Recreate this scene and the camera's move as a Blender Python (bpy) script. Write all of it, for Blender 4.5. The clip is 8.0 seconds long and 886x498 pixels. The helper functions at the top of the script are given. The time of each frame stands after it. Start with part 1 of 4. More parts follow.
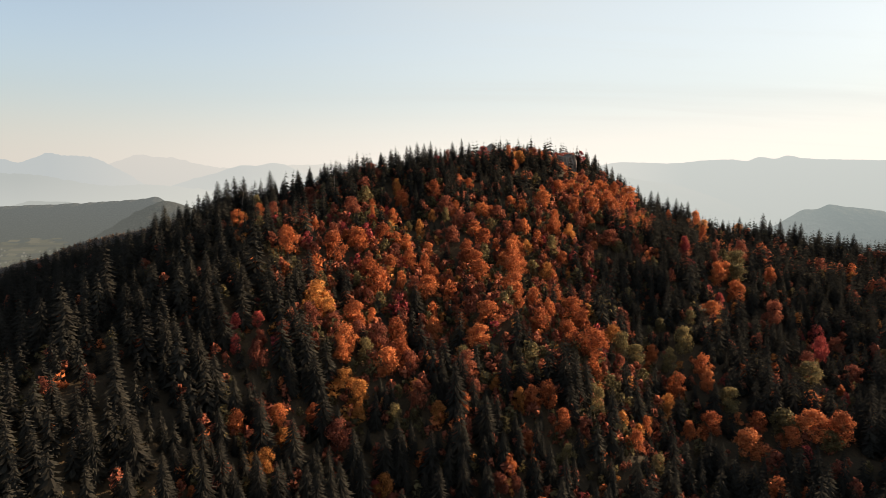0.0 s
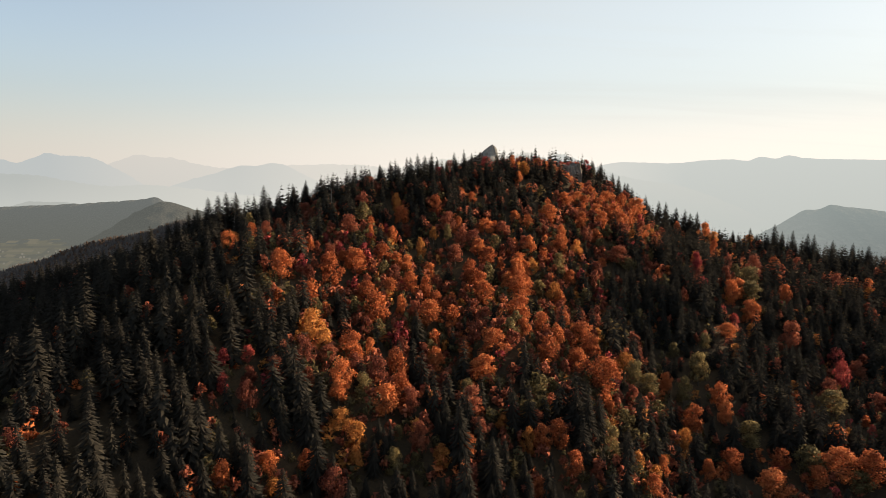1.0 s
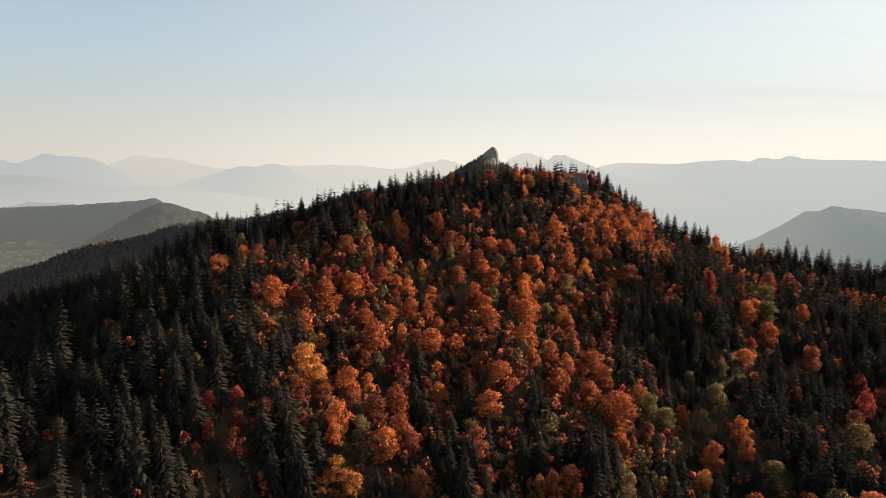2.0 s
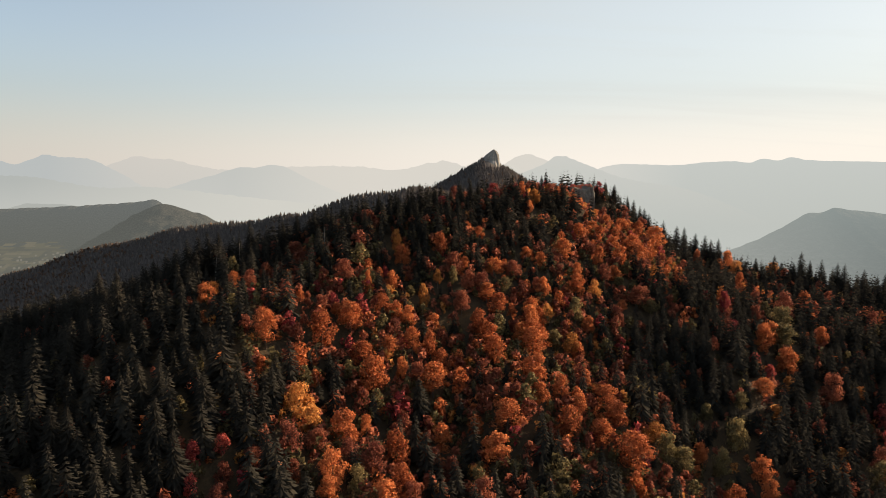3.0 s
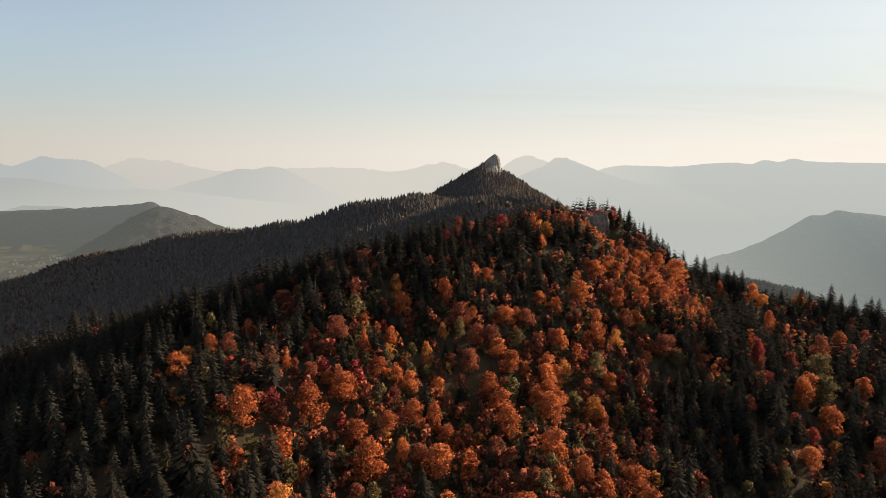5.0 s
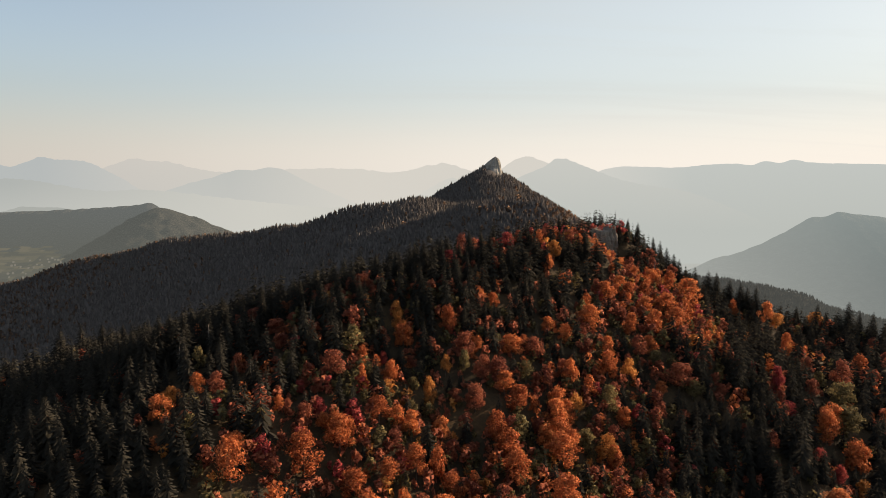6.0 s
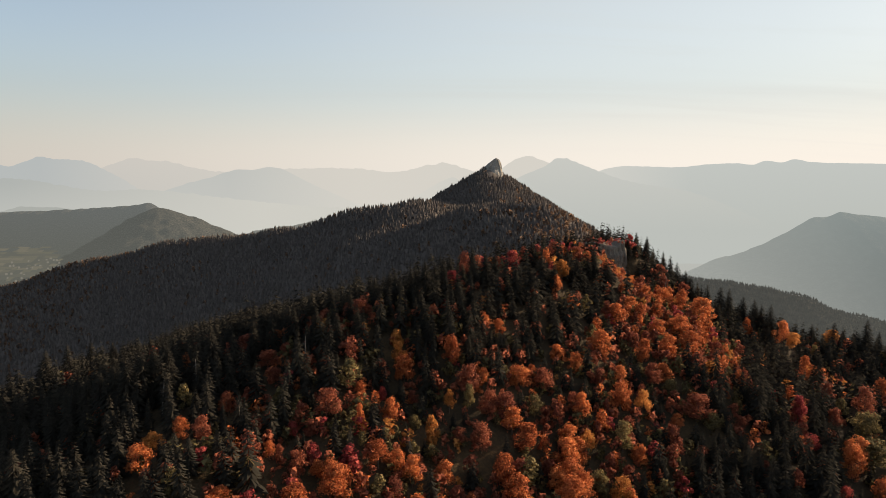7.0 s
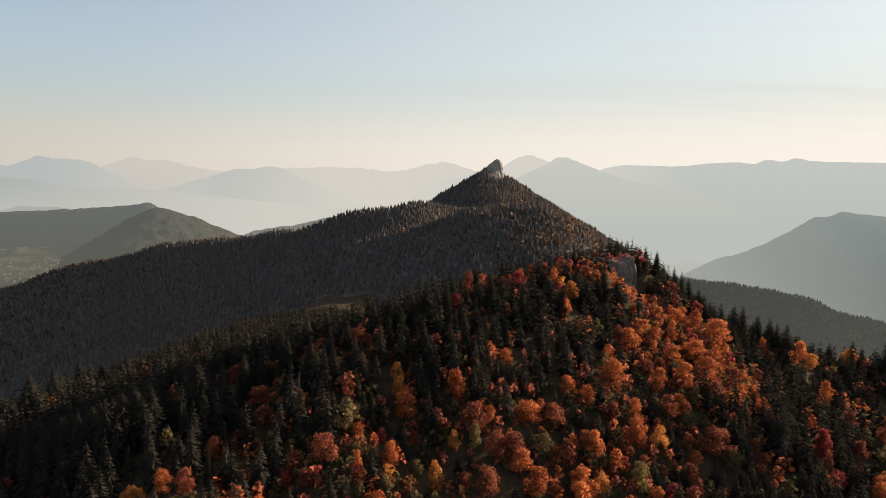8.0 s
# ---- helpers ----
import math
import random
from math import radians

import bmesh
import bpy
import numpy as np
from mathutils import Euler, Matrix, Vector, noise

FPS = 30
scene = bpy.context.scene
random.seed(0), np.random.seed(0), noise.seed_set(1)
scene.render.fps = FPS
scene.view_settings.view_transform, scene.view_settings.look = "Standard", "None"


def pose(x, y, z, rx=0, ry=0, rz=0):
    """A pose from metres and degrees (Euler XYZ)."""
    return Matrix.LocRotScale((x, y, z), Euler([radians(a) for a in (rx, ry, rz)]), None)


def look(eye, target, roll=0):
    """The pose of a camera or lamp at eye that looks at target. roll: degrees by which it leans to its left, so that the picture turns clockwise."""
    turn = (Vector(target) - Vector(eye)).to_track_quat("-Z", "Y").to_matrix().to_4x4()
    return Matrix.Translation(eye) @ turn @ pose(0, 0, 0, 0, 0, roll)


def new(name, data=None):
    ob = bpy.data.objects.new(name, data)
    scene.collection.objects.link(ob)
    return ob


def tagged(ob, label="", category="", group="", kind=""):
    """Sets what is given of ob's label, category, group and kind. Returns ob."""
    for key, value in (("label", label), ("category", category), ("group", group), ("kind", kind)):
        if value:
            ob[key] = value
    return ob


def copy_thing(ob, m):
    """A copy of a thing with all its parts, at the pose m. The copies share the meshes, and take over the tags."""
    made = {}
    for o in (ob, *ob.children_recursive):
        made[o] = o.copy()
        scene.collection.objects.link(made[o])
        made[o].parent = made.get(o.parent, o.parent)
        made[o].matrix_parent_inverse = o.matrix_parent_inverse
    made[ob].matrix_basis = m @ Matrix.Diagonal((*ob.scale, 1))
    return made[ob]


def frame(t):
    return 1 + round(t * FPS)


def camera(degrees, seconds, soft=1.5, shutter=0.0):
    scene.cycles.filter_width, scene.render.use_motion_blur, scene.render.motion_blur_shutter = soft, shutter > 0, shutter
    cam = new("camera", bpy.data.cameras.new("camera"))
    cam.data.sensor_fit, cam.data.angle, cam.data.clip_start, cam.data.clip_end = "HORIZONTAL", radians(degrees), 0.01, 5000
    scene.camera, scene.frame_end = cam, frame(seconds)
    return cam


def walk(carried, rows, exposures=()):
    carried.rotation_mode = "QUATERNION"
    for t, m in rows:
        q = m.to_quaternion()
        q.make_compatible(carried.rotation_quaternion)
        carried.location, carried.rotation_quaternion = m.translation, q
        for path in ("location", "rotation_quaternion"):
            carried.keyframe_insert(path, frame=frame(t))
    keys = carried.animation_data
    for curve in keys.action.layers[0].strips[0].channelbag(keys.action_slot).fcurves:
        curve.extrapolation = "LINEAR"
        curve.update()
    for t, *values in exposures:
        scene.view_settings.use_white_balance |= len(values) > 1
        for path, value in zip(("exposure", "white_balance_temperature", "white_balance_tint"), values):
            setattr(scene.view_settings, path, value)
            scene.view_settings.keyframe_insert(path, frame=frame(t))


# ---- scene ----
# ======== camera and its flight: a straight climb towards the wooded hill ========
cam = camera(70.0, 8.0, soft=0.75)
METRES, AHEAD, TILT, EXPOSURE = 118.0, 1.112, -7.2, 1.3
ROWS = [
    (0.0, 0.0, 0.0, 0.0, 0.0, 0.0, 0.0),
    (0.5, -0.0035, 0.049, 0.0358, -0.01, -0.05, 0.01),
    (1.0, -0.0076, 0.0986, 0.072, -0.01, -0.08, 0.03),
    (1.5, -0.0124, 0.1488, 0.1092, -0.03, -0.11, 0.02),
    (3.0, -0.024, 0.2985, 0.2191, 0.0, -0.09, 0.0),
    (3.5, -0.029, 0.3486, 0.256, -0.03, -0.1, 0.0),
    (4.0, -0.0332, 0.3983, 0.2932, -0.06, -0.11, 0.0),
    (4.5, -0.0368, 0.4486, 0.3311, -0.05, -0.13, 0.02),
    (6.0, -0.0521, 0.6009, 0.4422, -0.09, -0.13, 0.01),
    (6.5, -0.0564, 0.6513, 0.4793, -0.1, -0.17, -0.01),
    (7.0, -0.0605, 0.7013, 0.517, -0.09, -0.25, 0.01),
    (7.5, -0.0649, 0.7516, 0.5543, -0.09, -0.32, 0.02),
    (8.0, -0.0694, 0.8024, 0.5926, -0.08, -0.41, 0.02),
]
walk(cam, [(t, pose(0, 0, 0, TILT, 0, 0) @ pose(METRES * x, METRES * AHEAD * y, METRES * z, 90 + pitch, roll, yaw)) for t, x, y, z, yaw, pitch, roll in ROWS],
     exposures=[(0.0, EXPOSURE + 0.12), (1.5, EXPOSURE + 0.07), (3.0, EXPOSURE), (8.0, EXPOSURE - 0.06)])

# ======== world and sun ========
SUN_RIGHT, SUN_UP = 61.0, 14.0       # degrees right of the flight's direction, degrees above the horizon
az, el = radians(SUN_RIGHT), radians(SUN_UP)
toward = Vector((math.sin(az) * math.cos(el), math.cos(az) * math.cos(el), math.sin(el)))
world = bpy.data.worlds.new("world")
scene.world = world
world.use_nodes = True
wt = world.node_tree
wt.nodes.clear()


def w_node(kind, *links, **values):
    n = wt.nodes.new(kind)
    for key, value in values.items():
        n.inputs[key].default_value = value
    for slot, source in links:
        wt.links.new(source, n.inputs[slot])
    return n


def w_math(operation, a, b):
    n = wt.nodes.new("ShaderNodeMath")
    n.operation, n.use_clamp = operation, False
    for slot, value in ((0, a), (1, b)):
        if isinstance(value, (int, float)):
            n.inputs[slot].default_value = value
        else:
            wt.links.new(value, n.inputs[slot])
    return n.outputs[0]


def w_range(value, a, b, c, d):
    n = w_node("ShaderNodeMapRange", ("Value", value))
    n.interpolation_type = "SMOOTHSTEP"
    for key, v in (("From Min", a), ("From Max", b), ("To Min", c), ("To Max", d)):
        n.inputs[key].default_value = v
    return n.outputs["Result"]


sky = w_node("ShaderNodeTexSky")
sky.sky_type, sky.sun_disc = "NISHITA", False
sky.sun_elevation, sky.sun_rotation = radians(SUN_UP), radians(SUN_RIGHT)
sky.altitude, sky.air_density, sky.dust_density, sky.ozone_density = 1500, 1.0, 2.0, 1.0
where = w_node("ShaderNodeTexCoord").outputs["Generated"]
axes = w_node("ShaderNodeSeparateXYZ", ("Vector", where))
up = axes.outputs["Z"]
toward_sun = w_node("ShaderNodeVectorMath", (0, where))
toward_sun.operation = "DOT_PRODUCT"
toward_sun.inputs[1].default_value = (math.sin(az), math.cos(az), 0)
sunward = toward_sun.outputs["Value"]
# high thin cloud: a flat layer overhead, drawn out into streaks, thicker towards the sun
lift = w_math("ADD", w_math("MAXIMUM", up, 0.0), 0.12)
layer = w_node("ShaderNodeCombineXYZ", ("X", w_math("DIVIDE", axes.outputs["X"], lift)), ("Y", w_math("DIVIDE", axes.outputs["Y"], lift)))
streaks = w_node("ShaderNodeMapping", ("Vector", layer.outputs[0]))
streaks.inputs["Rotation"].default_value, streaks.inputs["Scale"].default_value = (0, 0, radians(24)), (0.30, 1.6, 1)
wisps = w_node("ShaderNodeTexNoise", ("Vector", streaks.outputs[0]), Scale=1.0, Detail=7.0, Roughness=0.55, Distortion=0.4)
thin = w_range(wisps.outputs["Fac"], 0.42, 0.72, 0.0, 1.0)
veil = w_math("MULTIPLY", w_range(sunward, -0.28, 0.84, 0.05, 0.95), w_math("ADD", w_math("MULTIPLY", thin, 0.2), 0.72))
veil = w_math("MULTIPLY", veil, w_range(up, 0.26, 0.75, 1.0, 0.3))
haze = w_math("ADD", w_range(up, 0.0, 0.22, 0.54, 0.0), w_range(up, 0.24, 0.8, 0.42, 0.40))
cover = w_math("MINIMUM", w_math("SUBTRACT", 1.0, w_math("MULTIPLY", w_math("SUBTRACT", 1.0, haze), w_math("SUBTRACT", 1.0, veil))), 1.0)
white = w_node("ShaderNodeMix", ("Factor", w_range(up, 0.0, 0.13, 0.0, 1.0)))
white.data_type = "RGBA"
white.inputs[6].default_value, white.inputs[7].default_value = (4.0, 3.68, 3.3, 1), (2.95, 3.04, 2.92, 1)
lit = w_node("ShaderNodeVectorMath", (0, white.outputs[2]))
lit.operation = "SCALE"
wt.links.new(w_math("MULTIPLY", w_range(sunward, -0.42, 0.90, 0.67, 1.08), w_range(sunward, -1.0, -0.25, 0.8, 1.0)), lit.inputs[3])
mixed = w_node("ShaderNodeMix", ("Factor", cover))
mixed.data_type = "RGBA"
wt.links.new(sky.outputs[0], mixed.inputs[6])
wt.links.new(lit.outputs[0], mixed.inputs[7])
w_bg = w_node("ShaderNodeBackground", ("Color", mixed.outputs[2]), Strength=0.0926)
w_node("ShaderNodeOutputWorld", ("Surface", w_bg.outputs[0]))

sun_data = bpy.data.lights.new("sun", "SUN")
sun_data.energy, sun_data.angle, sun_data.color = 5.0, radians(0.5), (1.0, 0.78, 0.54)
sun = new("sun", sun_data)
sun.matrix_world = look(toward * 900, (0, 0, 0))
# ======== materials ========
def material(name):
    m = bpy.data.materials.new(name)
    m.use_nodes = True
    m.node_tree.nodes.clear()
    return m, m.node_tree


def node(tree, kind, **values):
    n = tree.nodes.new(kind)
    for key, value in values.items():
        n.inputs[key].default_value = value
    return n


def ramp(tree, fac, stops):
    r = tree.nodes.new("ShaderNodeValToRGB")
    while len(r.color_ramp.elements) < len(stops):
        r.color_ramp.elements.new(0.5)
    for e, (at, c) in zip(r.color_ramp.elements, stops):
        e.position, e.color = at, (*c, 1)
    tree.links.new(fac, r.inputs["Fac"])
    return r.outputs["Color"]


def foliage(name, dark, mid, light, through_share=0.2, by_object=True, shine=0.03):
    """Leaves: a matt face with light coming through; the hue varies from tree to tree and from leaf to leaf."""
    m, t = material(name)
    geo = t.nodes.new("ShaderNodeNewGeometry")
    info = t.nodes.new("ShaderNodeObjectInfo")
    mix = node(t, "ShaderNodeMath")
    mix.operation = "MULTIPLY_ADD"
    t.links.new(geo.outputs["Random Per Island"], mix.inputs[0])
    mix.inputs[1].default_value = 0.55
    half = node(t, "ShaderNodeMath")
    half.operation = "MULTIPLY"
    half.inputs[1].default_value = 0.45
    t.links.new(info.outputs["Random"], half.inputs[0])
    t.links.new(half.outputs[0], mix.inputs[2])
    if not by_object:
        mix.inputs[1].default_value = 1.0
        half.inputs[1].default_value = 0.0
    colour = ramp(t, mix.outputs[0], [(0.05, dark), (0.5, mid), (0.95, light)])
    face = node(t, "ShaderNodeBsdfPrincipled", Roughness=0.8)
    face.inputs["Specular IOR Level"].default_value = shine
    back = node(t, "ShaderNodeBsdfTranslucent")
    t.links.new(colour, face.inputs["Base Color"])
    t.links.new(colour, back.inputs["Color"])
    both = node(t, "ShaderNodeMixShader", Fac=through_share)
    t.links.new(face.outputs[0], both.inputs[1])
    t.links.new(back.outputs[0], both.inputs[2])
    out = t.nodes.new("ShaderNodeOutputMaterial")
    t.links.new(both.outputs[0], out.inputs["Surface"])
    return m


def rough(name, stops, scale, detail_scale, bump=0.6, roughness=0.9):
    """A matt mineral or bark surface: two scales of noise in colour and relief, in metres."""
    m, t = material(name)
    pos = t.nodes.new("ShaderNodeNewGeometry")
    big = node(t, "ShaderNodeTexNoise", Scale=scale, Detail=4.0, Roughness=0.6)
    fine = node(t, "ShaderNodeTexNoise", Scale=detail_scale, Detail=5.0, Roughness=0.65)
    t.links.new(pos.outputs["Position"], big.inputs["Vector"])
    t.links.new(pos.outputs["Position"], fine.inputs["Vector"])
    add = node(t, "ShaderNodeMath")
    add.operation = "MULTIPLY_ADD"
    add.inputs[1].default_value = 0.6
    less = node(t, "ShaderNodeMath")
    less.operation = "MULTIPLY"
    less.inputs[1].default_value = 0.4
    t.links.new(fine.outputs["Fac"], less.inputs[0])
    t.links.new(big.outputs["Fac"], add.inputs[0])
    t.links.new(less.outputs[0], add.inputs[2])
    colour = ramp(t, add.outputs[0], stops)
    face = node(t, "ShaderNodeBsdfPrincipled", Roughness=roughness)
    face.inputs["Specular IOR Level"].default_value = 0.04
    relief = node(t, "ShaderNodeBump", Strength=bump, Distance=0.5)
    t.links.new(fine.outputs["Fac"], relief.inputs["Height"])
    t.links.new(relief.outputs[0], face.inputs["Normal"])
    t.links.new(colour, face.inputs["Base Color"])
    out = t.nodes.new("ShaderNodeOutputMaterial")
    t.links.new(face.outputs[0], out.inputs["Surface"])
    return m


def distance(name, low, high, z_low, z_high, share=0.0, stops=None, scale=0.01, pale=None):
    """A far range with the haze painted into it as glow in the colour of the lit air, paler towards the valley."""
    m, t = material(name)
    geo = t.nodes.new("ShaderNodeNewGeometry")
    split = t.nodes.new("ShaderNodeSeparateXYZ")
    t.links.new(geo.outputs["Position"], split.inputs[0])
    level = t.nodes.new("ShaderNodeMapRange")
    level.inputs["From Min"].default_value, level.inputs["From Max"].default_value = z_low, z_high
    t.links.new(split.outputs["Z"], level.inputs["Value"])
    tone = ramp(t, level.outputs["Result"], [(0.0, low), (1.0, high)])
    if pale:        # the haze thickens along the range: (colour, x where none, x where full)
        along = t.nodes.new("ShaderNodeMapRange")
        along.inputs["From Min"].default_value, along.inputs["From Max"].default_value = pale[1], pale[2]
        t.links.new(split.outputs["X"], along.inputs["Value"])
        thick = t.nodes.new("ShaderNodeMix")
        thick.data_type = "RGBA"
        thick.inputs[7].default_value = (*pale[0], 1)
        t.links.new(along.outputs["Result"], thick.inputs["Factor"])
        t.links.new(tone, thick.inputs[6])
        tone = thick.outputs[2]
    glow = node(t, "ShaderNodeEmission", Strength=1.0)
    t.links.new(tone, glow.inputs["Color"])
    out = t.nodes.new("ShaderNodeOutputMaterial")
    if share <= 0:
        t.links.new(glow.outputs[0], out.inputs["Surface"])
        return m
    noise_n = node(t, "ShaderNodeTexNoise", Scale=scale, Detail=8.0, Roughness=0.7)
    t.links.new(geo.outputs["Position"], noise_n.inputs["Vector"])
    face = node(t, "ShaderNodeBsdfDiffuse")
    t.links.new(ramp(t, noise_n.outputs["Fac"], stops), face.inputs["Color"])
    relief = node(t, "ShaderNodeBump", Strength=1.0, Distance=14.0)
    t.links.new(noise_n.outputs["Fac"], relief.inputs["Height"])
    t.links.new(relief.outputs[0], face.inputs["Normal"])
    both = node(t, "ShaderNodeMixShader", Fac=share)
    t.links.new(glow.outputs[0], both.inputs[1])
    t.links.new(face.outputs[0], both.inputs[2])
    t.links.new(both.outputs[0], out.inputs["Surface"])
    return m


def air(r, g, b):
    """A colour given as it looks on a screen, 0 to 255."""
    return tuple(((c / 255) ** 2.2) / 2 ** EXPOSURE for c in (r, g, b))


LEAF = {
    "orange": foliage("leaf_orange", (0.190, 0.049, 0.024), (0.450, 0.130, 0.049), (0.630, 0.222, 0.080), 0.32),
    "rust": foliage("leaf_rust", (0.108, 0.037, 0.028), (0.245, 0.075, 0.046), (0.380, 0.126, 0.066), 0.32),
    "red": foliage("leaf_red", (0.125, 0.025, 0.030), (0.310, 0.054, 0.053), (0.440, 0.110, 0.074), 0.32),
    "gold": foliage("leaf_gold", (0.205, 0.080, 0.027), (0.460, 0.180, 0.051), (0.630, 0.290, 0.088), 0.32),
    "olive": foliage("leaf_olive", (0.072, 0.060, 0.032), (0.155, 0.119, 0.055), (0.265, 0.185, 0.078), 0.32),
}
# far autumn leaves, paler and duller: haze mixed into their colour
HAZE_AUTUMN = foliage("leaf_far", (0.14, 0.092, 0.068), (0.19, 0.12, 0.083), (0.25, 0.155, 0.10), 0.25, False, 0.04)
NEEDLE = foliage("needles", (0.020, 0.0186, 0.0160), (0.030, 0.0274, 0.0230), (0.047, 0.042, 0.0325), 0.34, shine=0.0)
# far spruces: needle colour lightened to stand in for haze
HAZE_NEEDLE = foliage("needles_far", (0.100, 0.086, 0.077), (0.126, 0.109, 0.097), (0.160, 0.136, 0.120), 0.3, False, 0.0)
BARK = rough("bark", [(0.3, (0.05, 0.038, 0.028)), (0.7, (0.13, 0.10, 0.075))], 0.8, 9.0)
DEAD = rough("dead_wood", [(0.3, (0.12, 0.105, 0.09)), (0.7, (0.24, 0.215, 0.185))], 0.8, 9.0)
FLOOR = rough("forest_floor", [(0.30, (0.030, 0.023, 0.016)), (0.5, (0.050, 0.037, 0.023)), (0.62, (0.080, 0.052, 0.028)), (0.75, (0.12, 0.074, 0.036))], 0.05, 1.3)
# ground of the far ridges, its colour raised in place of haze
HAZE_FLOOR = rough("forest_floor_far", [(0.3, (0.098, 0.083, 0.074)), (0.5, (0.115, 0.098, 0.087)), (0.7, (0.136, 0.116, 0.102))], 0.02, 0.3)
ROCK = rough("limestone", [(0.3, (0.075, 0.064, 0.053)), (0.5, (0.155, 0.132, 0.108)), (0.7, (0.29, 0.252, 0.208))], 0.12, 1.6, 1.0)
# the far peak's limestone, lightened by haze put into the base colour
HAZE_ROCK = rough("limestone_far", [(0.3, (0.14, 0.126, 0.11)), (0.5, (0.25, 0.227, 0.195)), (0.7, (0.38, 0.345, 0.30))], 0.05, 0.35, 1.0)
# ======== the lie of the land ========
def spline(x, knots):
    """A smooth profile through a few knots."""
    kx, kv = np.array([k[0] for k in knots], float), np.array([k[1] for k in knots], float)
    d = np.gradient(kv, kx)
    x = np.clip(x, kx[0], kx[-1])
    i = np.clip(np.searchsorted(kx, x) - 1, 0, len(kx) - 2)
    h = kx[i + 1] - kx[i]
    u = (x - kx[i]) / h
    return (kv[i] * (1 + 2 * u) * (1 - u) ** 2 + d[i] * h * u * (1 - u) ** 2 + kv[i + 1] * u * u * (3 - 2 * u) - d[i + 1] * h * u * u * (1 - u))


def waves(x, y, size, seed):
    """Soft unevenness, about -1 to 1."""
    rs = np.random.RandomState(seed)
    out = np.zeros(np.broadcast(x, y).shape)
    for k in range(9):
        a, f, p = rs.uniform(0, 6.28), 6.28 / size * rs.uniform(0.6, 1.9), rs.uniform(0, 6.28)
        out = out + np.sin(f * (x * math.cos(a) + y * math.sin(a)) + p + 1.3 * np.sin(0.43 * f * (y * math.cos(a) - x * math.sin(a)) + 2 * p))
    return out / 4.2


HILL_Y = [(-700, 380), (-400, 330), (-144, 300), (-93, 286), (-60, 308), (-15, 338), (20, 352), (60, 395), (85, 438), (105, 455), (128, 445), (160, 420), (215, 402), (300, 402), (450, 430), (800, 500)]
HILL_Z = [(-700, -260), (-400, -125), (-260, -74), (-180, -50), (-144, -42), (-93, -20), (-45, -7), (-15, -3), (10, 3), (60, 5), (85, 4), (105, 0), (125, -17), (160, -36), (215, -49), (300, -60), (450, -78), (800, -150)]
HILL_S = [(-400, 0.2), (-160, 0.17), (-120, 0.2), (-80, 0.32), (-50, 0.38), (-20, 0.45), (10, 0.49), (40, 0.47), (65, 0.44), (95, 0.37), (125, 0.29), (160, 0.26), (220, 0.29), (300, 0.29), (600, 0.25)]


HILL_BACK = [(-700, 0.6), (-400, 0.4), (-260, 0.2), (-180, 0.14), (-110, 0.17), (-50, 0.3), (10, 0.42), (60, 0.46), (120, 0.5), (800, 0.5)]
# knolls and hollows on the hill: place and height in metres
KNOLLS = [(40, 270, -8.1), (-50, 240, 5.0), (100, 360, 3.8), (130, 240, -6.7), (10, 240, -5.5), (-80, 210, 3.2), (-20, 300, 6.5), (10, 300, -4.4), (160, 450, -3.0), (-80, 300, -2.8), (100, 330, 3.1),
          (-80, 240, 3.6), (-20, 180, 5.3), (130, 450, -4.7), (190, 450, -3.3), (-50, 150, -5.1), (-80, 150, 4.7), (40, 300, -4.3), (70, 330, 3.5), (160, 270, -4.3), (160, 330, 3.1), (100, 210, -3.0), (48, 355, -5.0), (35, 392, 4.0)]


def hill(x, y):
    d = spline(x, HILL_Y) - y
    front = spline(x, HILL_S) * (np.sqrt(d * d + 100) - 10)
    back = spline(x, HILL_BACK) * (np.sqrt(d * d + 3000) - 54.8)
    z = spline(x, HILL_Z) - np.where(d > 0, front, back)
    z = z - 17 * np.exp(-((x - 81) / 14) ** 2 - ((y - 419) / 11) ** 2)     # the hollow below the summit cliff
    for cx, cy, rise in KNOLLS:
        z = z + rise * np.exp(-((x - cx) ** 2 + (y - cy) ** 2) / 900)
    return z + 2.2 * waves(x, y, 70, 3) + 0.7 * waves(x, y, 22, 4)


def behind(x):
    """How far the hill's own wood reaches behind its crest."""
    return 34 + 370 / (1 + np.exp((x + 15) / 25))


def crest(x, y, y_knots, z_knots, front, back, soft):
    d = spline(x, y_knots) - y
    return spline(x, z_knots) - np.where(d > 0, front, back) * (np.sqrt(d * d + soft * soft) - soft)


def spur(x, y):
    return crest(x, y, [(-700, 1100), (-275, 1163), (0, 1185), (112, 1194), (250, 1153), (500, 1100)],
                 [(-1300, -800), (-700, -330), (-500, -215), (-275, -132), (-88, -68), (20, -30), (112, -18), (190, -28), (250, -66), (330, -150), (500, -330), (900, -800)], 0.36, 0.5, 30) + 5 * waves(x, y, 160, 7)


def long_ridge(x, y):
    return crest(x, y, [(-1500, 1650), (-943, 1540), (-584, 1506), (-330, 1430), (-109, 1380), (80, 1500)],
                 [(-1900, -700), (-1500, -390), (-1150, -268), (-943, -207), (-865, -183), (-720, -149), (-584, -120), (-440, -104), (-330, -86), (-109, -30), (-20, -28), (80, -60), (300, -300), (700, -800)], 0.33, 0.5, 30) + 5 * waves(x, y, 190, 8)


def low_ridge(x, y):
    return crest(x, y, [(300, 1500), (543, 1563), (930, 1563), (1500, 1600)],
                 [(-200, -800), (150, -300), (380, -170), (543, -212), (640, -222), (790, -244), (930, -290), (1200, -380), (1500, -700)], 0.4, 0.45, 30) + 4 * waves(x, y, 170, 9)


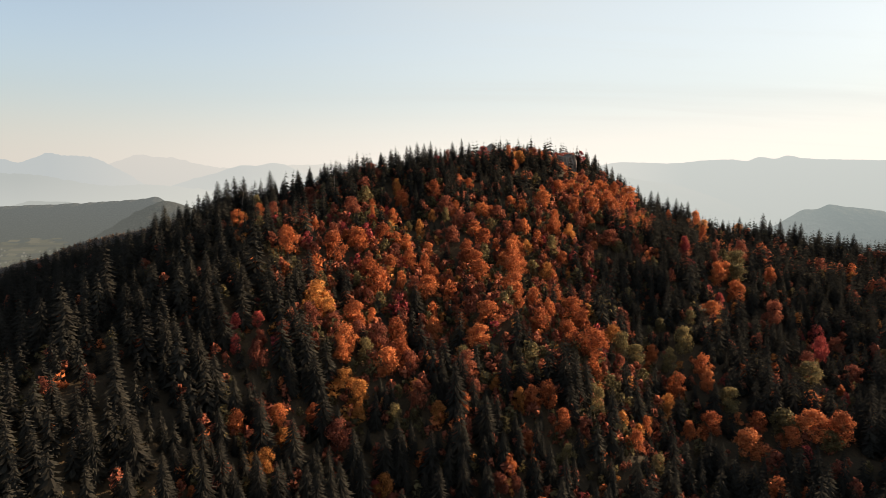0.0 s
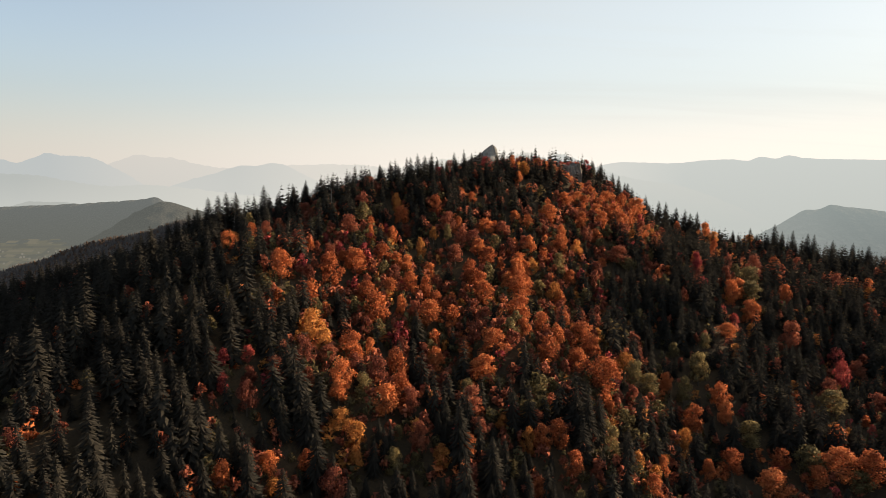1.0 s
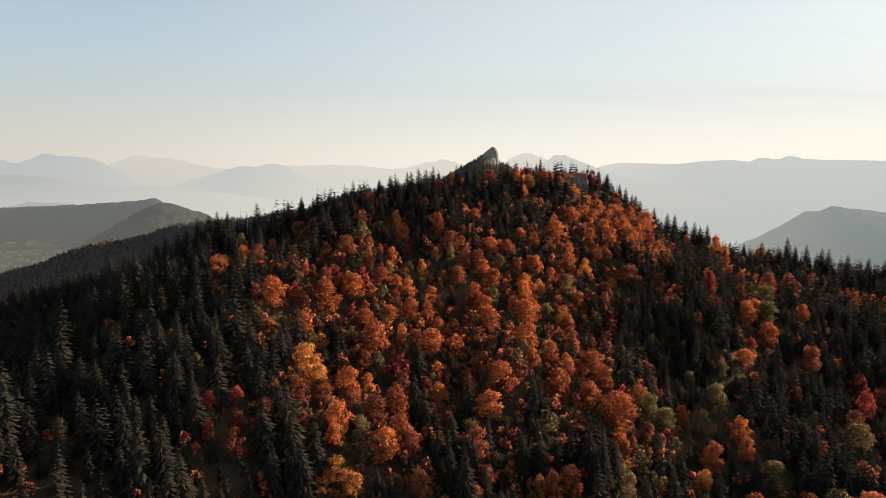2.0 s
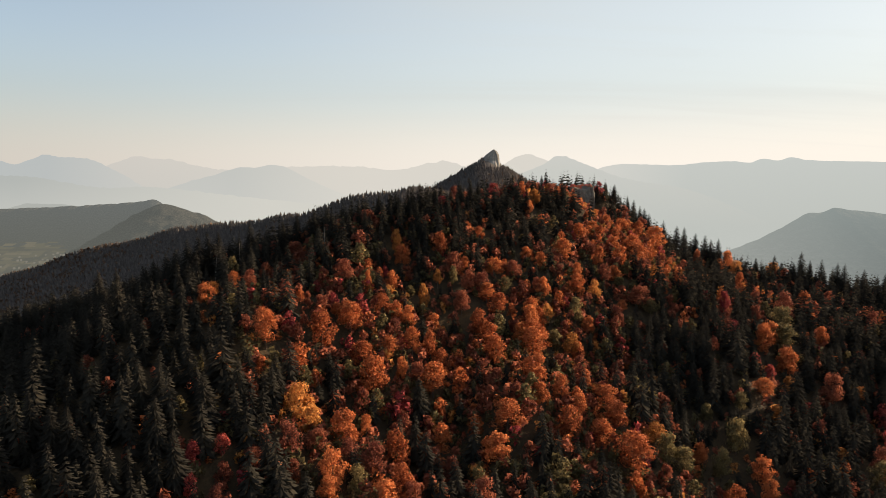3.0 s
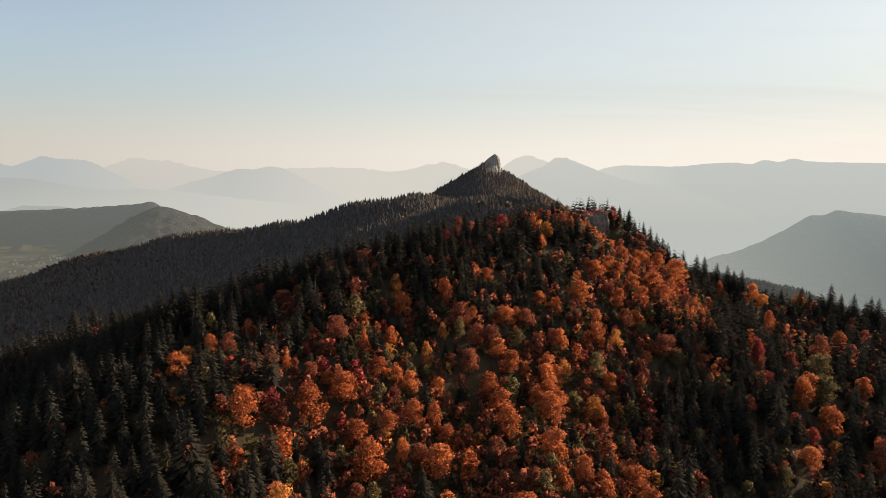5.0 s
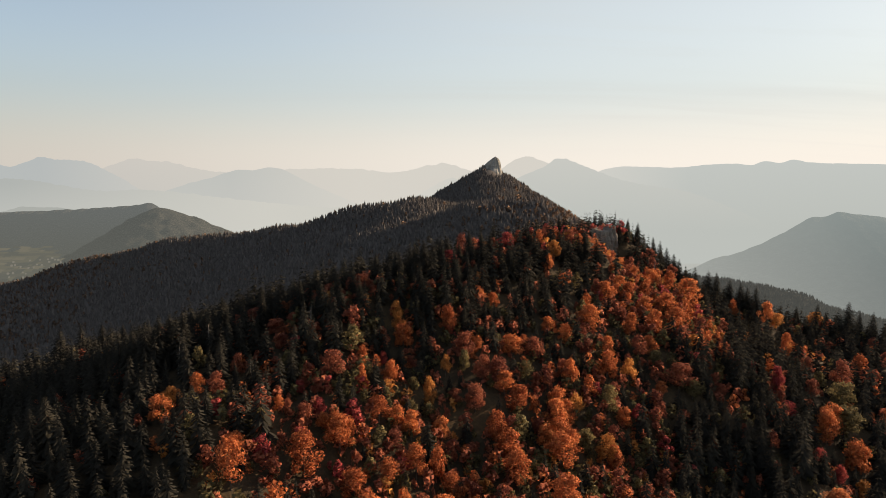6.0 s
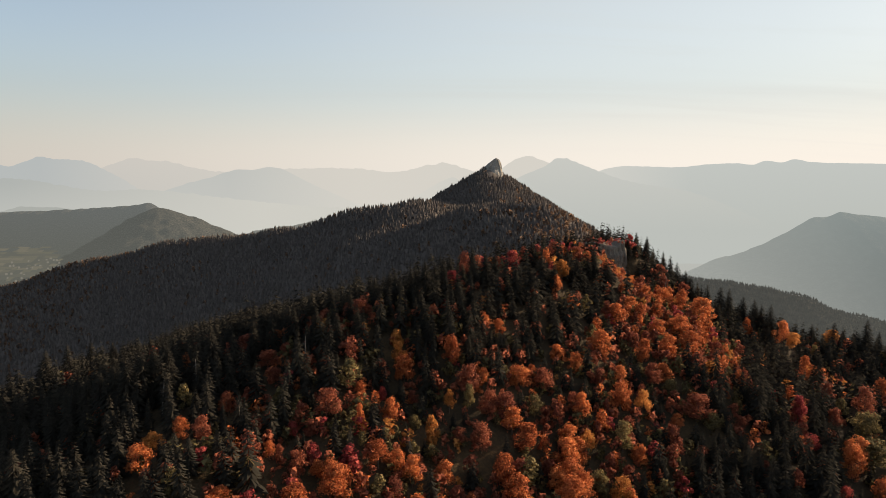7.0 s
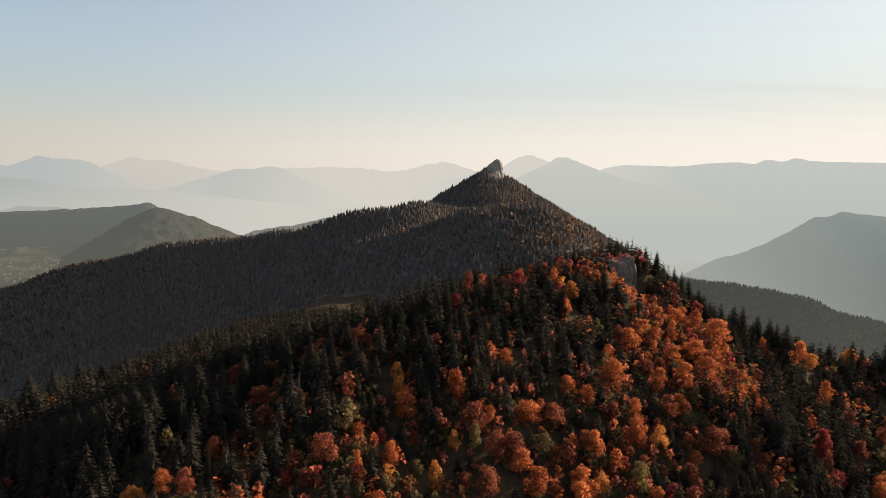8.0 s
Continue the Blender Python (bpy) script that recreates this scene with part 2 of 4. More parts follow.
PEAK = (113.0, 1754.0)


def peak_slope(x, y):
    dx, dy = x - PEAK[0], y - PEAK[1]
    return 50 - 0.62 * np.sqrt(dx * dx + 0.5 * dy * dy + 100) + 4 * waves(x, y, 120, 11)


def shoulder(x, y):
    """A higher shoulder added out of view to the right, put there to shade the hollow below it."""
    return 10 - 0.5 * (np.sqrt((x - 545) ** 2 + (1.6 * (y - 300)) ** 2 + 400) - 20)


def height(x, y):
    x, y = np.asarray(x, float), np.asarray(y, float)
    layers = [hill(x, y), shoulder(x, y), spur(x, y), long_ridge(x, y), low_ridge(x, y), peak_slope(x, y), -640 + 6 * waves(x, y, 600, 12)]
    top = np.maximum.reduce(layers)
    return top + 9 * np.log(sum(np.exp((z - top) / 9) for z in layers))


def steps(marks):
    """Grid lines: (from, to, spacing) one after another."""
    out = []
    for a, b, s in marks:
        out += list(np.arange(a, b, s))
    return np.array(out + [marks[-1][1]], float)


def mesh_object(name, verts, faces, mats, parent=None, smooth=False, slots=None, normals=None):
    me = bpy.data.meshes.new(name)
    verts, faces = np.asarray(verts, np.float32), np.asarray(faces, np.int32)
    n, k = faces.shape
    me.vertices.add(len(verts))
    me.vertices.foreach_set("co", verts.ravel())
    me.loops.add(n * k)
    me.loops.foreach_set("vertex_index", faces.ravel())
    me.polygons.add(n)
    me.polygons.foreach_set("loop_start", np.arange(0, n * k, k, dtype=np.int32))
    for m in mats:
        me.materials.append(m)
    if slots is not None:
        me.polygons.foreach_set("material_index", np.asarray(slots, np.int32))
    me.polygons.foreach_set("use_smooth", np.full(n, smooth or normals is not None))
    me.update(calc_edges=True)
    me.validate()
    if normals is not None:        # foliage is shaded as the rounded mass that its sprays form
        me.normals_split_custom_set_from_vertices(np.asarray(normals, np.float32))
    ob = new(name, me)
    ob.parent = parent
    return ob


def sheet(xs, ys, z):
    gx, gy = np.meshgrid(xs, ys)
    verts = np.stack([gx.ravel(), gy.ravel(), z(gx, gy).ravel()], 1)
    nx, ny = len(xs), len(ys)
    i, j = np.meshgrid(np.arange(nx - 1), np.arange(ny - 1))
    a = (j * nx + i).ravel()
    return verts, np.stack([a, a + 1, a + nx + 1, a + nx], 1)


XS = steps([(-4800, -1400, 170), (-1400, -360, 24), (-360, 440, 6), (440, 1400, 24), (1400, 4800, 170)])
YS = steps([(-4800, -300, 250), (-300, 60, 15), (60, 520, 6), (520, 2000, 20), (2000, 4850, 150)])
# valley floor and low ridge have their haze painted in as glow
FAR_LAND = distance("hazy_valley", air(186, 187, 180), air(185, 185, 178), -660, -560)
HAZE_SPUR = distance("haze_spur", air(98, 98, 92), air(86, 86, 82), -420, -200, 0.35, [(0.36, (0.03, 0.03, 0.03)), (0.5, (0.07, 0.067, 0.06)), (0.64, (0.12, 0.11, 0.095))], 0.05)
v, f = sheet(XS, YS, height)
mid = v[f].mean(1)
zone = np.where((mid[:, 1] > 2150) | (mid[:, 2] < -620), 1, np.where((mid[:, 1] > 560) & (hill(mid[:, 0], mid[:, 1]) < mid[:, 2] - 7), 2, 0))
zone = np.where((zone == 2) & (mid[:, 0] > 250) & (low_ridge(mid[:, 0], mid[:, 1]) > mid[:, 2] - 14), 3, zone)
ground = mesh_object("ground", v, f, [FLOOR, FAR_LAND, HAZE_FLOOR, HAZE_SPUR], smooth=True, slots=zone)
tagged(ground, "leaf-littered forest ground of a hill above a hazy valley", "ground", kind="structure")
# ======== the far country, haze painted into its glow ===
def far_range(name, label, depth, knots, mat, base=-460, rough_m=6.0, seed=1, thick=260.0, wave=90.0):
    """A mountain range across the view: a crest line with a sloping face towards the valley and a back."""
    x0, x1 = knots[0][0], knots[-1][0]
    xs = np.arange(x0, x1 + 1, 12.0)
    top = spline(xs, knots) + rough_m * waves(xs, 0 * xs, wave, seed) + 0.4 * rough_m * waves(xs, 0 * xs, wave / 4, seed + 1)
    rows = []
    us = np.linspace(0, 1, 14)
    for u in us:
        bulge = 18 * waves(xs, np.full_like(xs, 900 * u), 260, seed + 3) * math.sin(3.14 * u)
        rows.append(np.stack([xs, depth - thick * (1 - u) + bulge * 0.7, base + (top - base) * u ** 1.25 + 0 * bulge], 1))
    rows.append(np.stack([xs, np.full_like(xs, depth + 60), np.full_like(xs, base)], 1))
    v = np.concatenate(rows)
    n = len(xs)
    i, j = np.meshgrid(np.arange(n - 1), np.arange(len(rows) - 1))
    a = (j * n + i).ravel()
    ob = mesh_object(name, v, np.stack([a, a + 1, a + n + 1, a + n], 1), [mat], smooth=True)
    return tagged(ob, label, "mountain", kind="structure")


WOODED = [(0.36, (0.02, 0.021, 0.022)), (0.5, (0.07, 0.068, 0.062)), (0.64, (0.16, 0.145, 0.12))]
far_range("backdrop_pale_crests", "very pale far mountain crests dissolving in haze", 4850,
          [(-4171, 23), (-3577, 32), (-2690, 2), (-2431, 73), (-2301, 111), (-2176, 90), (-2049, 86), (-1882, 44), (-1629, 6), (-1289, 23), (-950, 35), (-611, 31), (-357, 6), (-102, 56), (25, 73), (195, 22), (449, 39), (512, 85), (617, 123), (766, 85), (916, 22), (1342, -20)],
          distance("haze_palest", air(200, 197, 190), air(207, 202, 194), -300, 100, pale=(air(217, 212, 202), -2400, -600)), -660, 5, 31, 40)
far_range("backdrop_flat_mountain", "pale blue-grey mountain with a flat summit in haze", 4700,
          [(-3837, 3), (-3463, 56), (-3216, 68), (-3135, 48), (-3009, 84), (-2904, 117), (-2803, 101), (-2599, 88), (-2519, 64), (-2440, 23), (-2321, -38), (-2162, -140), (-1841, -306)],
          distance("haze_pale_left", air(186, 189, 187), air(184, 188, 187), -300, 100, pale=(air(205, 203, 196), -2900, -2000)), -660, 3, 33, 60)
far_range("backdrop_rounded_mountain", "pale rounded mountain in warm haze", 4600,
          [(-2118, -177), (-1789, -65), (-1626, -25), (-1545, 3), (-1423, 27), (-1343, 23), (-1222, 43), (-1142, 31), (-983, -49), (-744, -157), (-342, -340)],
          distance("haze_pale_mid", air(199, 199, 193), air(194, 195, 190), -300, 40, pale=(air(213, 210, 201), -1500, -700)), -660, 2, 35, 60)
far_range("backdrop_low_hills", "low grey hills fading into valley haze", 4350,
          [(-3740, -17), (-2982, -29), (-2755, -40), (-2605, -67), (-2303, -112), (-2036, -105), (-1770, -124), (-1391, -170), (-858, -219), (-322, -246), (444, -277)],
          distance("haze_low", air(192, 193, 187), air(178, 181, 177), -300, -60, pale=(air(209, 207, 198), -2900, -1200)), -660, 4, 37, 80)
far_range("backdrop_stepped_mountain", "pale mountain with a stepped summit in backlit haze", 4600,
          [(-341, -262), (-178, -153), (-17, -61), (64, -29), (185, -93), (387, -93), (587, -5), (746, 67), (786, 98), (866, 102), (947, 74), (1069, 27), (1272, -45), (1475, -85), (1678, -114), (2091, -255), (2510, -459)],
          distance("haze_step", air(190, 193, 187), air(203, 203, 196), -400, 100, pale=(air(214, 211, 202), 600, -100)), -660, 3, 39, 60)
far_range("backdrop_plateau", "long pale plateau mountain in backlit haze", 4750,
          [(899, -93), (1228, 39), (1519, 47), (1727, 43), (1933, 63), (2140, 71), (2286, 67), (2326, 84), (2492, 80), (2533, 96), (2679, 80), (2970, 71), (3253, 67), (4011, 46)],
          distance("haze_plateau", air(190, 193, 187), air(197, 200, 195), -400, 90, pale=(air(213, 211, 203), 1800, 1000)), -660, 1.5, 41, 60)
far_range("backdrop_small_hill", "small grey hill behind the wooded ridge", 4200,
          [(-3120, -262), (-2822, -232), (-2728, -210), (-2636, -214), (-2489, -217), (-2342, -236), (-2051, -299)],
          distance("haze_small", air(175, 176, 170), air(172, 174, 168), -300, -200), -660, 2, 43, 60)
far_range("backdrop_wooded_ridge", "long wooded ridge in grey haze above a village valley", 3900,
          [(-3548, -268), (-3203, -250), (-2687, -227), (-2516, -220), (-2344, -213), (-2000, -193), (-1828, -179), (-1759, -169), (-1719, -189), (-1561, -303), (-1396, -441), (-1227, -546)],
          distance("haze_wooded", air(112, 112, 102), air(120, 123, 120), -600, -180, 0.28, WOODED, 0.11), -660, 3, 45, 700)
def far_hill(name, label, cx, cy, top, left, right, front, mat, seed, reach=900, rough_m=9.0):
    """A rounded hill that falls more steeply on one side, with gullies down its flanks."""
    def z(x, y):
        dx, dy = x - cx, y - cy
        dx = np.where(dx < 0, -dx * left, dx * right)
        r = np.sqrt(dx ** 2 + (dy * front) ** 2 + 900) - 30
        return top - r + rough_m * waves(x, y, 130, seed) * np.clip(r / 60, 0, 1)
    v, f = sheet(np.arange(cx - reach, cx + reach, 14.0), np.arange(cy - reach, cy + 200, 16.0), z)
    return tagged(mesh_object(name, v, f, [mat], smooth=True), label, "hill", kind="structure")


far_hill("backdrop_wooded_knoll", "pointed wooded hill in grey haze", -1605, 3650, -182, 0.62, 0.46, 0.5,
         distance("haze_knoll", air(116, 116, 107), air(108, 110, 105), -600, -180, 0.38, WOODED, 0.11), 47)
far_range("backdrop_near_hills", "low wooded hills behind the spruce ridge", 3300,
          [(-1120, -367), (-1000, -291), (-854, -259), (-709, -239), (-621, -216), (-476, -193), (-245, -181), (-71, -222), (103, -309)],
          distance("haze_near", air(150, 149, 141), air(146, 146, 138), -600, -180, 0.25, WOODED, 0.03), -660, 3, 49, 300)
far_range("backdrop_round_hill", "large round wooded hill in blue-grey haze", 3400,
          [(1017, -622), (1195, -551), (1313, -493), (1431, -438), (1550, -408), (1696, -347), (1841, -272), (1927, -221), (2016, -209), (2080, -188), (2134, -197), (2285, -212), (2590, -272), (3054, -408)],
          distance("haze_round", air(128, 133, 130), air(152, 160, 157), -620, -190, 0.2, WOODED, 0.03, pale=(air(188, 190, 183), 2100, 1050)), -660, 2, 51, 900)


# ---- the village and its fields on the far valley side ----
def field_mesh(rs):
    """Long uneven plots side by side on the valley slope, some of them left to hedges and woods."""
    vs, fs, slots = [], [], []
    y = 3075.0
    while y < 3400:
        deep = rs.uniform(9, 24)
        x = -2470 + 0.35 * (y - 3075) + rs.uniform(-20, 20)
        while x < -1880:
            wide = rs.uniform(14, 62)
            middle = ((x + wide / 2 + 2190) / 300) ** 2 + ((y - 3230) / 165) ** 2
            if middle < rs.uniform(0.5, 1.05):
                n = len(vs)
                for a, b in ((0, 0), (wide, 0), (wide, deep), (0, deep)):
                    px, py = x + a + 0.3 * b + rs.uniform(-3, 3), y + b + 3 * math.sin(0.02 * (x + a)) + rs.uniform(-2, 2)
                    vs.append((px, py, -505 + 0.44 * (py - 3090) + 2 * math.sin(0.03 * px)))
                fs.append((n, n + 1, n + 2, n + 3))
                slots.append(int(rs.choice(4, p=[0.3, 0.2, 0.25, 0.25])))
            x += wide
        y += deep
    return vs, fs, slots


rs = np.random.RandomState(77)
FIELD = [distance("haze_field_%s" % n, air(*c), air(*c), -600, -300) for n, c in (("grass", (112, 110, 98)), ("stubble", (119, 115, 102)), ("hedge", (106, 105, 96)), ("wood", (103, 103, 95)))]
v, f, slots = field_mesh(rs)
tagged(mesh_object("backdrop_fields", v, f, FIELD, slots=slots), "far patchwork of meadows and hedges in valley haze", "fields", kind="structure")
vs, fs = [], []
for k in range(46):
    x, y = -2440 + rs.uniform(60, 560), 3090 + rs.uniform(10, 200)
    z, w, d, h = -505 + 0.44 * (y - 3090), rs.uniform(2.5, 5), rs.uniform(2.5, 4), rs.uniform(2, 3.5)
    n = len(vs)
    vs += [(x - w, y - d, z - 4), (x + w, y - d, z - 4), (x + w, y + d, z - 4), (x - w, y + d, z - 4), (x - w, y - d, z + h), (x + w, y - d, z + h), (x + w, y + d, z + h), (x - w, y + d, z + h), (x - w, y, z + h + 4), (x + w, y, z + h + 4)]
    fs += [(n + a, n + b, n + c, n + e) for a, b, c, e in ((0, 1, 5, 4), (1, 2, 6, 5), (2, 3, 7, 6), (3, 0, 4, 7), (4, 5, 9, 8), (6, 7, 8, 9))]
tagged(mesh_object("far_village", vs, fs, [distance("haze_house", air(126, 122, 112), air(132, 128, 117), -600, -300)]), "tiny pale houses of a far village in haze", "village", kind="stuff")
# ======== trees: built once, then copied ========
def part(name, verts, faces, mat, parent, label="", smooth=False, normals=None):
    ob = mesh_object(name, verts, faces, [mat], parent, smooth, normals=normals)
    return tagged(ob, label) if label else ob


def tube(points, radii, sides=5):
    """A tapered limb along a line of points, as triangles."""
    vs, fs = [], []
    pts = [np.array(p, float) for p in points]
    for k, p in enumerate(pts):
        d = pts[min(k + 1, len(pts) - 1)] - pts[max(k - 1, 0)]
        d /= np.linalg.norm(d)
        a = np.cross(d, (0.31, 0.95, 0.05))
        a /= np.linalg.norm(a)
        b = np.cross(d, a)
        for s in range(sides):
            w = 6.2832 * s / sides
            vs.append(p + radii[k] * (a * math.cos(w) + b * math.sin(w)))
    for k in range(len(pts) - 1):
        for s in range(sides):
            i, j = k * sides + s, k * sides + (s + 1) % sides
            fs += [(i, j, j + sides), (i, j + sides, i + sides)]
    return np.array(vs), np.array(fs, int)


def joined(pieces):
    vs, fs, n = [], [], 0
    for v, f in pieces:
        vs.append(v)
        fs.append(np.asarray(f) + n)
        n += len(v)
    return np.concatenate(vs), np.concatenate(fs)


def facing(vs, nrm):
    """Loose triangles turned to face along their soft normals; gives corners, faces and the normals per corner."""
    a, b, c = vs[0::3], vs[1::3], vs[2::3]
    wrong = (np.cross(b - a, c - a) * nrm).sum(1) < 0
    f = np.arange(len(vs)).reshape(-1, 3)
    f[wrong] = f[wrong][:, ::-1]
    nrm = nrm / np.linalg.norm(nrm, axis=1)[:, None]
    return vs, f, np.repeat(nrm, 3, 0)


def spruce_crown(rs, tall, wide, tiers, sprays, length, ring=7, slim=1.0):
    """Tiers of drooping boughs of uneven reach round the stem, with small needle sprays standing out from them."""
    t = np.repeat(np.arange(tiers), ring)
    n = len(t)
    u = np.clip((t + 0.25 + rs.normal(0, 0.22, n)) / tiers, 0.0, 0.985)
    a = rs.uniform(0, 6.2832, tiers)[t] + 6.2832 / ring * np.tile(np.arange(ring), tiers) + rs.normal(0, 0.16, n)
    lopsided = 1 + 0.12 * np.sin(a + rs.uniform(0, 6.28))
    full = (wide * (1 - u) ** 0.74 * np.minimum(1, 0.68 + 2.4 * u) + 0.10) * lopsided
    reach = full * rs.uniform(0.72, 1.22, n)
    out = np.stack([np.cos(a), np.sin(a), 0 * a], 1)
    side = np.stack([-np.sin(a), np.cos(a), 0 * a], 1)
    z = tall * (0.06 + 0.93 * u)
    droop = rs.uniform(0.28, 0.62, n) * (1 - 0.55 * u)
    stem = out * (0.06 * reach)[:, None] + np.stack([0 * z, 0 * z, z + 0.16 * reach], 1)
    half = reach * rs.uniform(0.30, 0.44, n) * slim
    mid = out * (0.62 * reach)[:, None] + np.stack([0 * z, 0 * z, z - 0.42 * droop * reach], 1)
    left, right = mid + side * half[:, None], mid - side * half[:, None]
    left[:, 2] -= 0.30 * half
    right[:, 2] -= 0.30 * half
    tip = out * reach[:, None] + np.stack([0 * z, 0 * z, z - droop * reach], 1)
    bough = np.zeros((n * 6, 3))
    for k, corner in enumerate((stem, left, tip, stem, tip, right)):
        bough[k::6] = corner
    turn = np.repeat(out * 0.62 + (0, 0, 0.5), 2, 0) + rs.normal(0, 0.20, (2 * n, 3))
    turn[0::2] += side * 0.28
    turn[1::2] -= side * 0.28
    # the sprays: on the outer half of the boughs
    pick = rs.choice(n, sprays, p=reach ** 1.3 / (reach ** 1.3).sum())
    far = rs.uniform(0.35, 1.04, sprays)[:, None]
    p = stem[pick] * (1 - far) + tip[pick] * far + side[pick] * (half[pick] * rs.uniform(-0.8, 0.8, sprays))[:, None] * (1.25 - far)
    p[:, 2] += rs.uniform(-0.25, 0.12, sprays)
    way = out[pick] * rs.uniform(0.5, 1.0, sprays)[:, None] + side[pick] * rs.normal(0, 0.5, sprays)[:, None]
    way[:, 2] -= rs.uniform(0.0, 0.8, sprays)
    way /= np.linalg.norm(way, axis=1)[:, None]
    l = (length * (0.45 + 0.55 * (1 - u[pick])) * rs.uniform(0.6, 1.35, sprays))[:, None]
    across = side[pick] * l * rs.uniform(0.16, 0.28, sprays)[:, None]
    vs = np.zeros((sprays * 3, 3))
    vs[0::3], vs[1::3], vs[2::3] = p - way * l * 0.4 + across, p - way * l * 0.4 - across, p + way * l * 0.6
    nrm = out[pick] * (0.35 + 0.45 * far) + (0, 0, 0.42) + rs.normal(0, 0.30, (sprays, 3))
    return facing(np.concatenate([bough, vs]), np.concatenate([turn, nrm]))


def leaf_cloud(rs, tall, wide, leaves, size, lobes=9, low=0.3, column=1.0):
    """A crown of uneven lobes; small bent leaf sprays sit on and in the lobes, with gaps between."""
    centres = []
    for k in range(lobes):
        u = rs.uniform(0, 1)
        z = tall * (low + (0.9 - low) * u)
        spread = wide * math.sin(3.14 * min(1, 0.22 + 0.68 * u)) * rs.uniform(0.35, 0.80)
        a = 2.4 * k + rs.uniform(-0.5, 0.5)
        centres.append((spread * math.cos(a), spread * math.sin(a), z, wide * rs.uniform(0.20, 0.36)))
    centres.append((rs.uniform(-0.1, 0.1) * wide, rs.uniform(-0.1, 0.1) * wide, tall * 0.86, wide * 0.40))
    centres.append((0, 0, tall * (low + 0.30), wide * 0.45))
    vs = np.zeros((leaves * 3, 3))
    pick = rs.choice(len(centres), leaves, p=np.array([c[3] ** 2 for c in centres]) / sum(c[3] ** 2 for c in centres))
    d = rs.normal(size=(leaves, 3))
    d[:, 2] += 0.25
    d /= np.linalg.norm(d, axis=1)[:, None]
    lump = 1 + 0.16 * np.sin(5 * d[:, 0] + 3.1 * pick) + 0.14 * np.sin(6 * d[:, 1] + 1.7 * pick) + 0.10 * np.sin(9 * d[:, 2])
    c = np.array(centres)[pick]
    rad = c[:, 3] * lump * np.where(rs.uniform(size=leaves) < 0.78, rs.uniform(0.86, 1.06, leaves), rs.uniform(0.4, 0.9, leaves))
    p = c[:, :3] + d * rad[:, None] * (1, 1, 0.92 * column)
    nrm = d + rs.normal(size=(leaves, 3)) * 0.38
    nrm /= np.linalg.norm(nrm, axis=1)[:, None]
    a = np.cross(nrm, rs.normal(size=(leaves, 3)))
    a /= np.linalg.norm(a, axis=1)[:, None]
    b = np.cross(nrm, a)
    s = (size * rs.uniform(0.55, 1.35, leaves))[:, None]
    bend = rs.uniform(0.35, 0.9, leaves)[:, None]
    vs[0::3], vs[1::3] = p - a * s - nrm * s * 0.2, p + b * s * bend + nrm * s * 0.15
    vs[2::3] = p + a * s * 0.9 - b * s * bend * 0.6 - nrm * s * 0.25
    whole = (p - (0, 0, tall * (low + 0.25))) / (wide, wide, tall * 0.5)
    return facing(vs, d * 0.85 + whole * 0.45 + (0, 0, 0.1) + rs.normal(0, 0.62, (leaves, 3)))


def broad_trunk(rs, tall, wide):
    lean = rs.uniform(-0.05, 0.05, 2) * tall
    top = np.array((lean[0], lean[1], tall * 0.62))
    pieces = [tube([(0, 0, -1.2), (0, 0, 0.3), top * 0.5, top], [0.34, 0.24, 0.18, 0.08], 6)]
    for k in range(5):
        a, u = 2.4 * k + rs.uniform(-0.4, 0.4), rs.uniform(0.35, 0.8)
        p = top * u
        e = p + (math.cos(a) * wide * 0.62, math.sin(a) * wide * 0.62, tall * rs.uniform(0.14, 0.3))
        pieces.append(tube([p, (p + e) / 2 + (0, 0, -0.2), e], [0.11, 0.08, 0.03], 4))
    return joined(pieces)


def make_spruce(seed):
    rs = np.random.RandomState(seed)
    tall, wide = 17.0, rs.uniform(3.7, 4.7)
    tree = new("spruce_tree")
    part("trunk", *tube([(0, 0, -1.5), (0, 0, 4), (0.1, 0, 10), (0.0, 0, 16.0)], [0.27, 0.22, 0.13, 0.02], 6), BARK, tree)
    v, f, n = spruce_crown(rs, tall, wide, 25, 950, 0.5, 13, 0.36)
    part("crown", v, f, NEEDLE, tree, normals=n)
    return tagged(tree, "dark green spruce with drooping boughs on the wooded slope", "spruce tree", "spruces on the hill")


SHAPES = [(11.0, 4.3, 1.0), (12.5, 4.3, 1.1), (9.0, 4.2, 0.9)]
WORDS = {
    "orange": "broadleaf tree in full orange autumn foliage",
    "rust": "broadleaf tree with rusty brown thinning autumn foliage",
    "red": "small broadleaf tree with crimson red autumn foliage",
    "gold": "broadleaf tree with golden yellow autumn foliage",
    "olive": "broadleaf tree with foliage still olive green",
}


def make_broadleaf(colour, k, seed):
    rs = np.random.RandomState(seed)
    tall, wide, column = SHAPES[k]
    tree = new("broadleaf_tree")
    part("trunk", *broad_trunk(rs, tall, wide), BARK, tree)
    v, f, n = leaf_cloud(rs, tall, wide, 2600, 0.31, 26, 0.2, column)
    part("crown", v, f, LEAF[colour], tree, normals=n)
    return tagged(tree, WORDS[colour], "broadleaf tree", "autumn broadleaf trees on the hill")


SPRUCES = [make_spruce(40 + k) for k in range(5)]
BROAD = {c: [make_broadleaf(c, k, 70 + 10 * i + k) for k in range(3)] for i, c in enumerate(LEAF)}


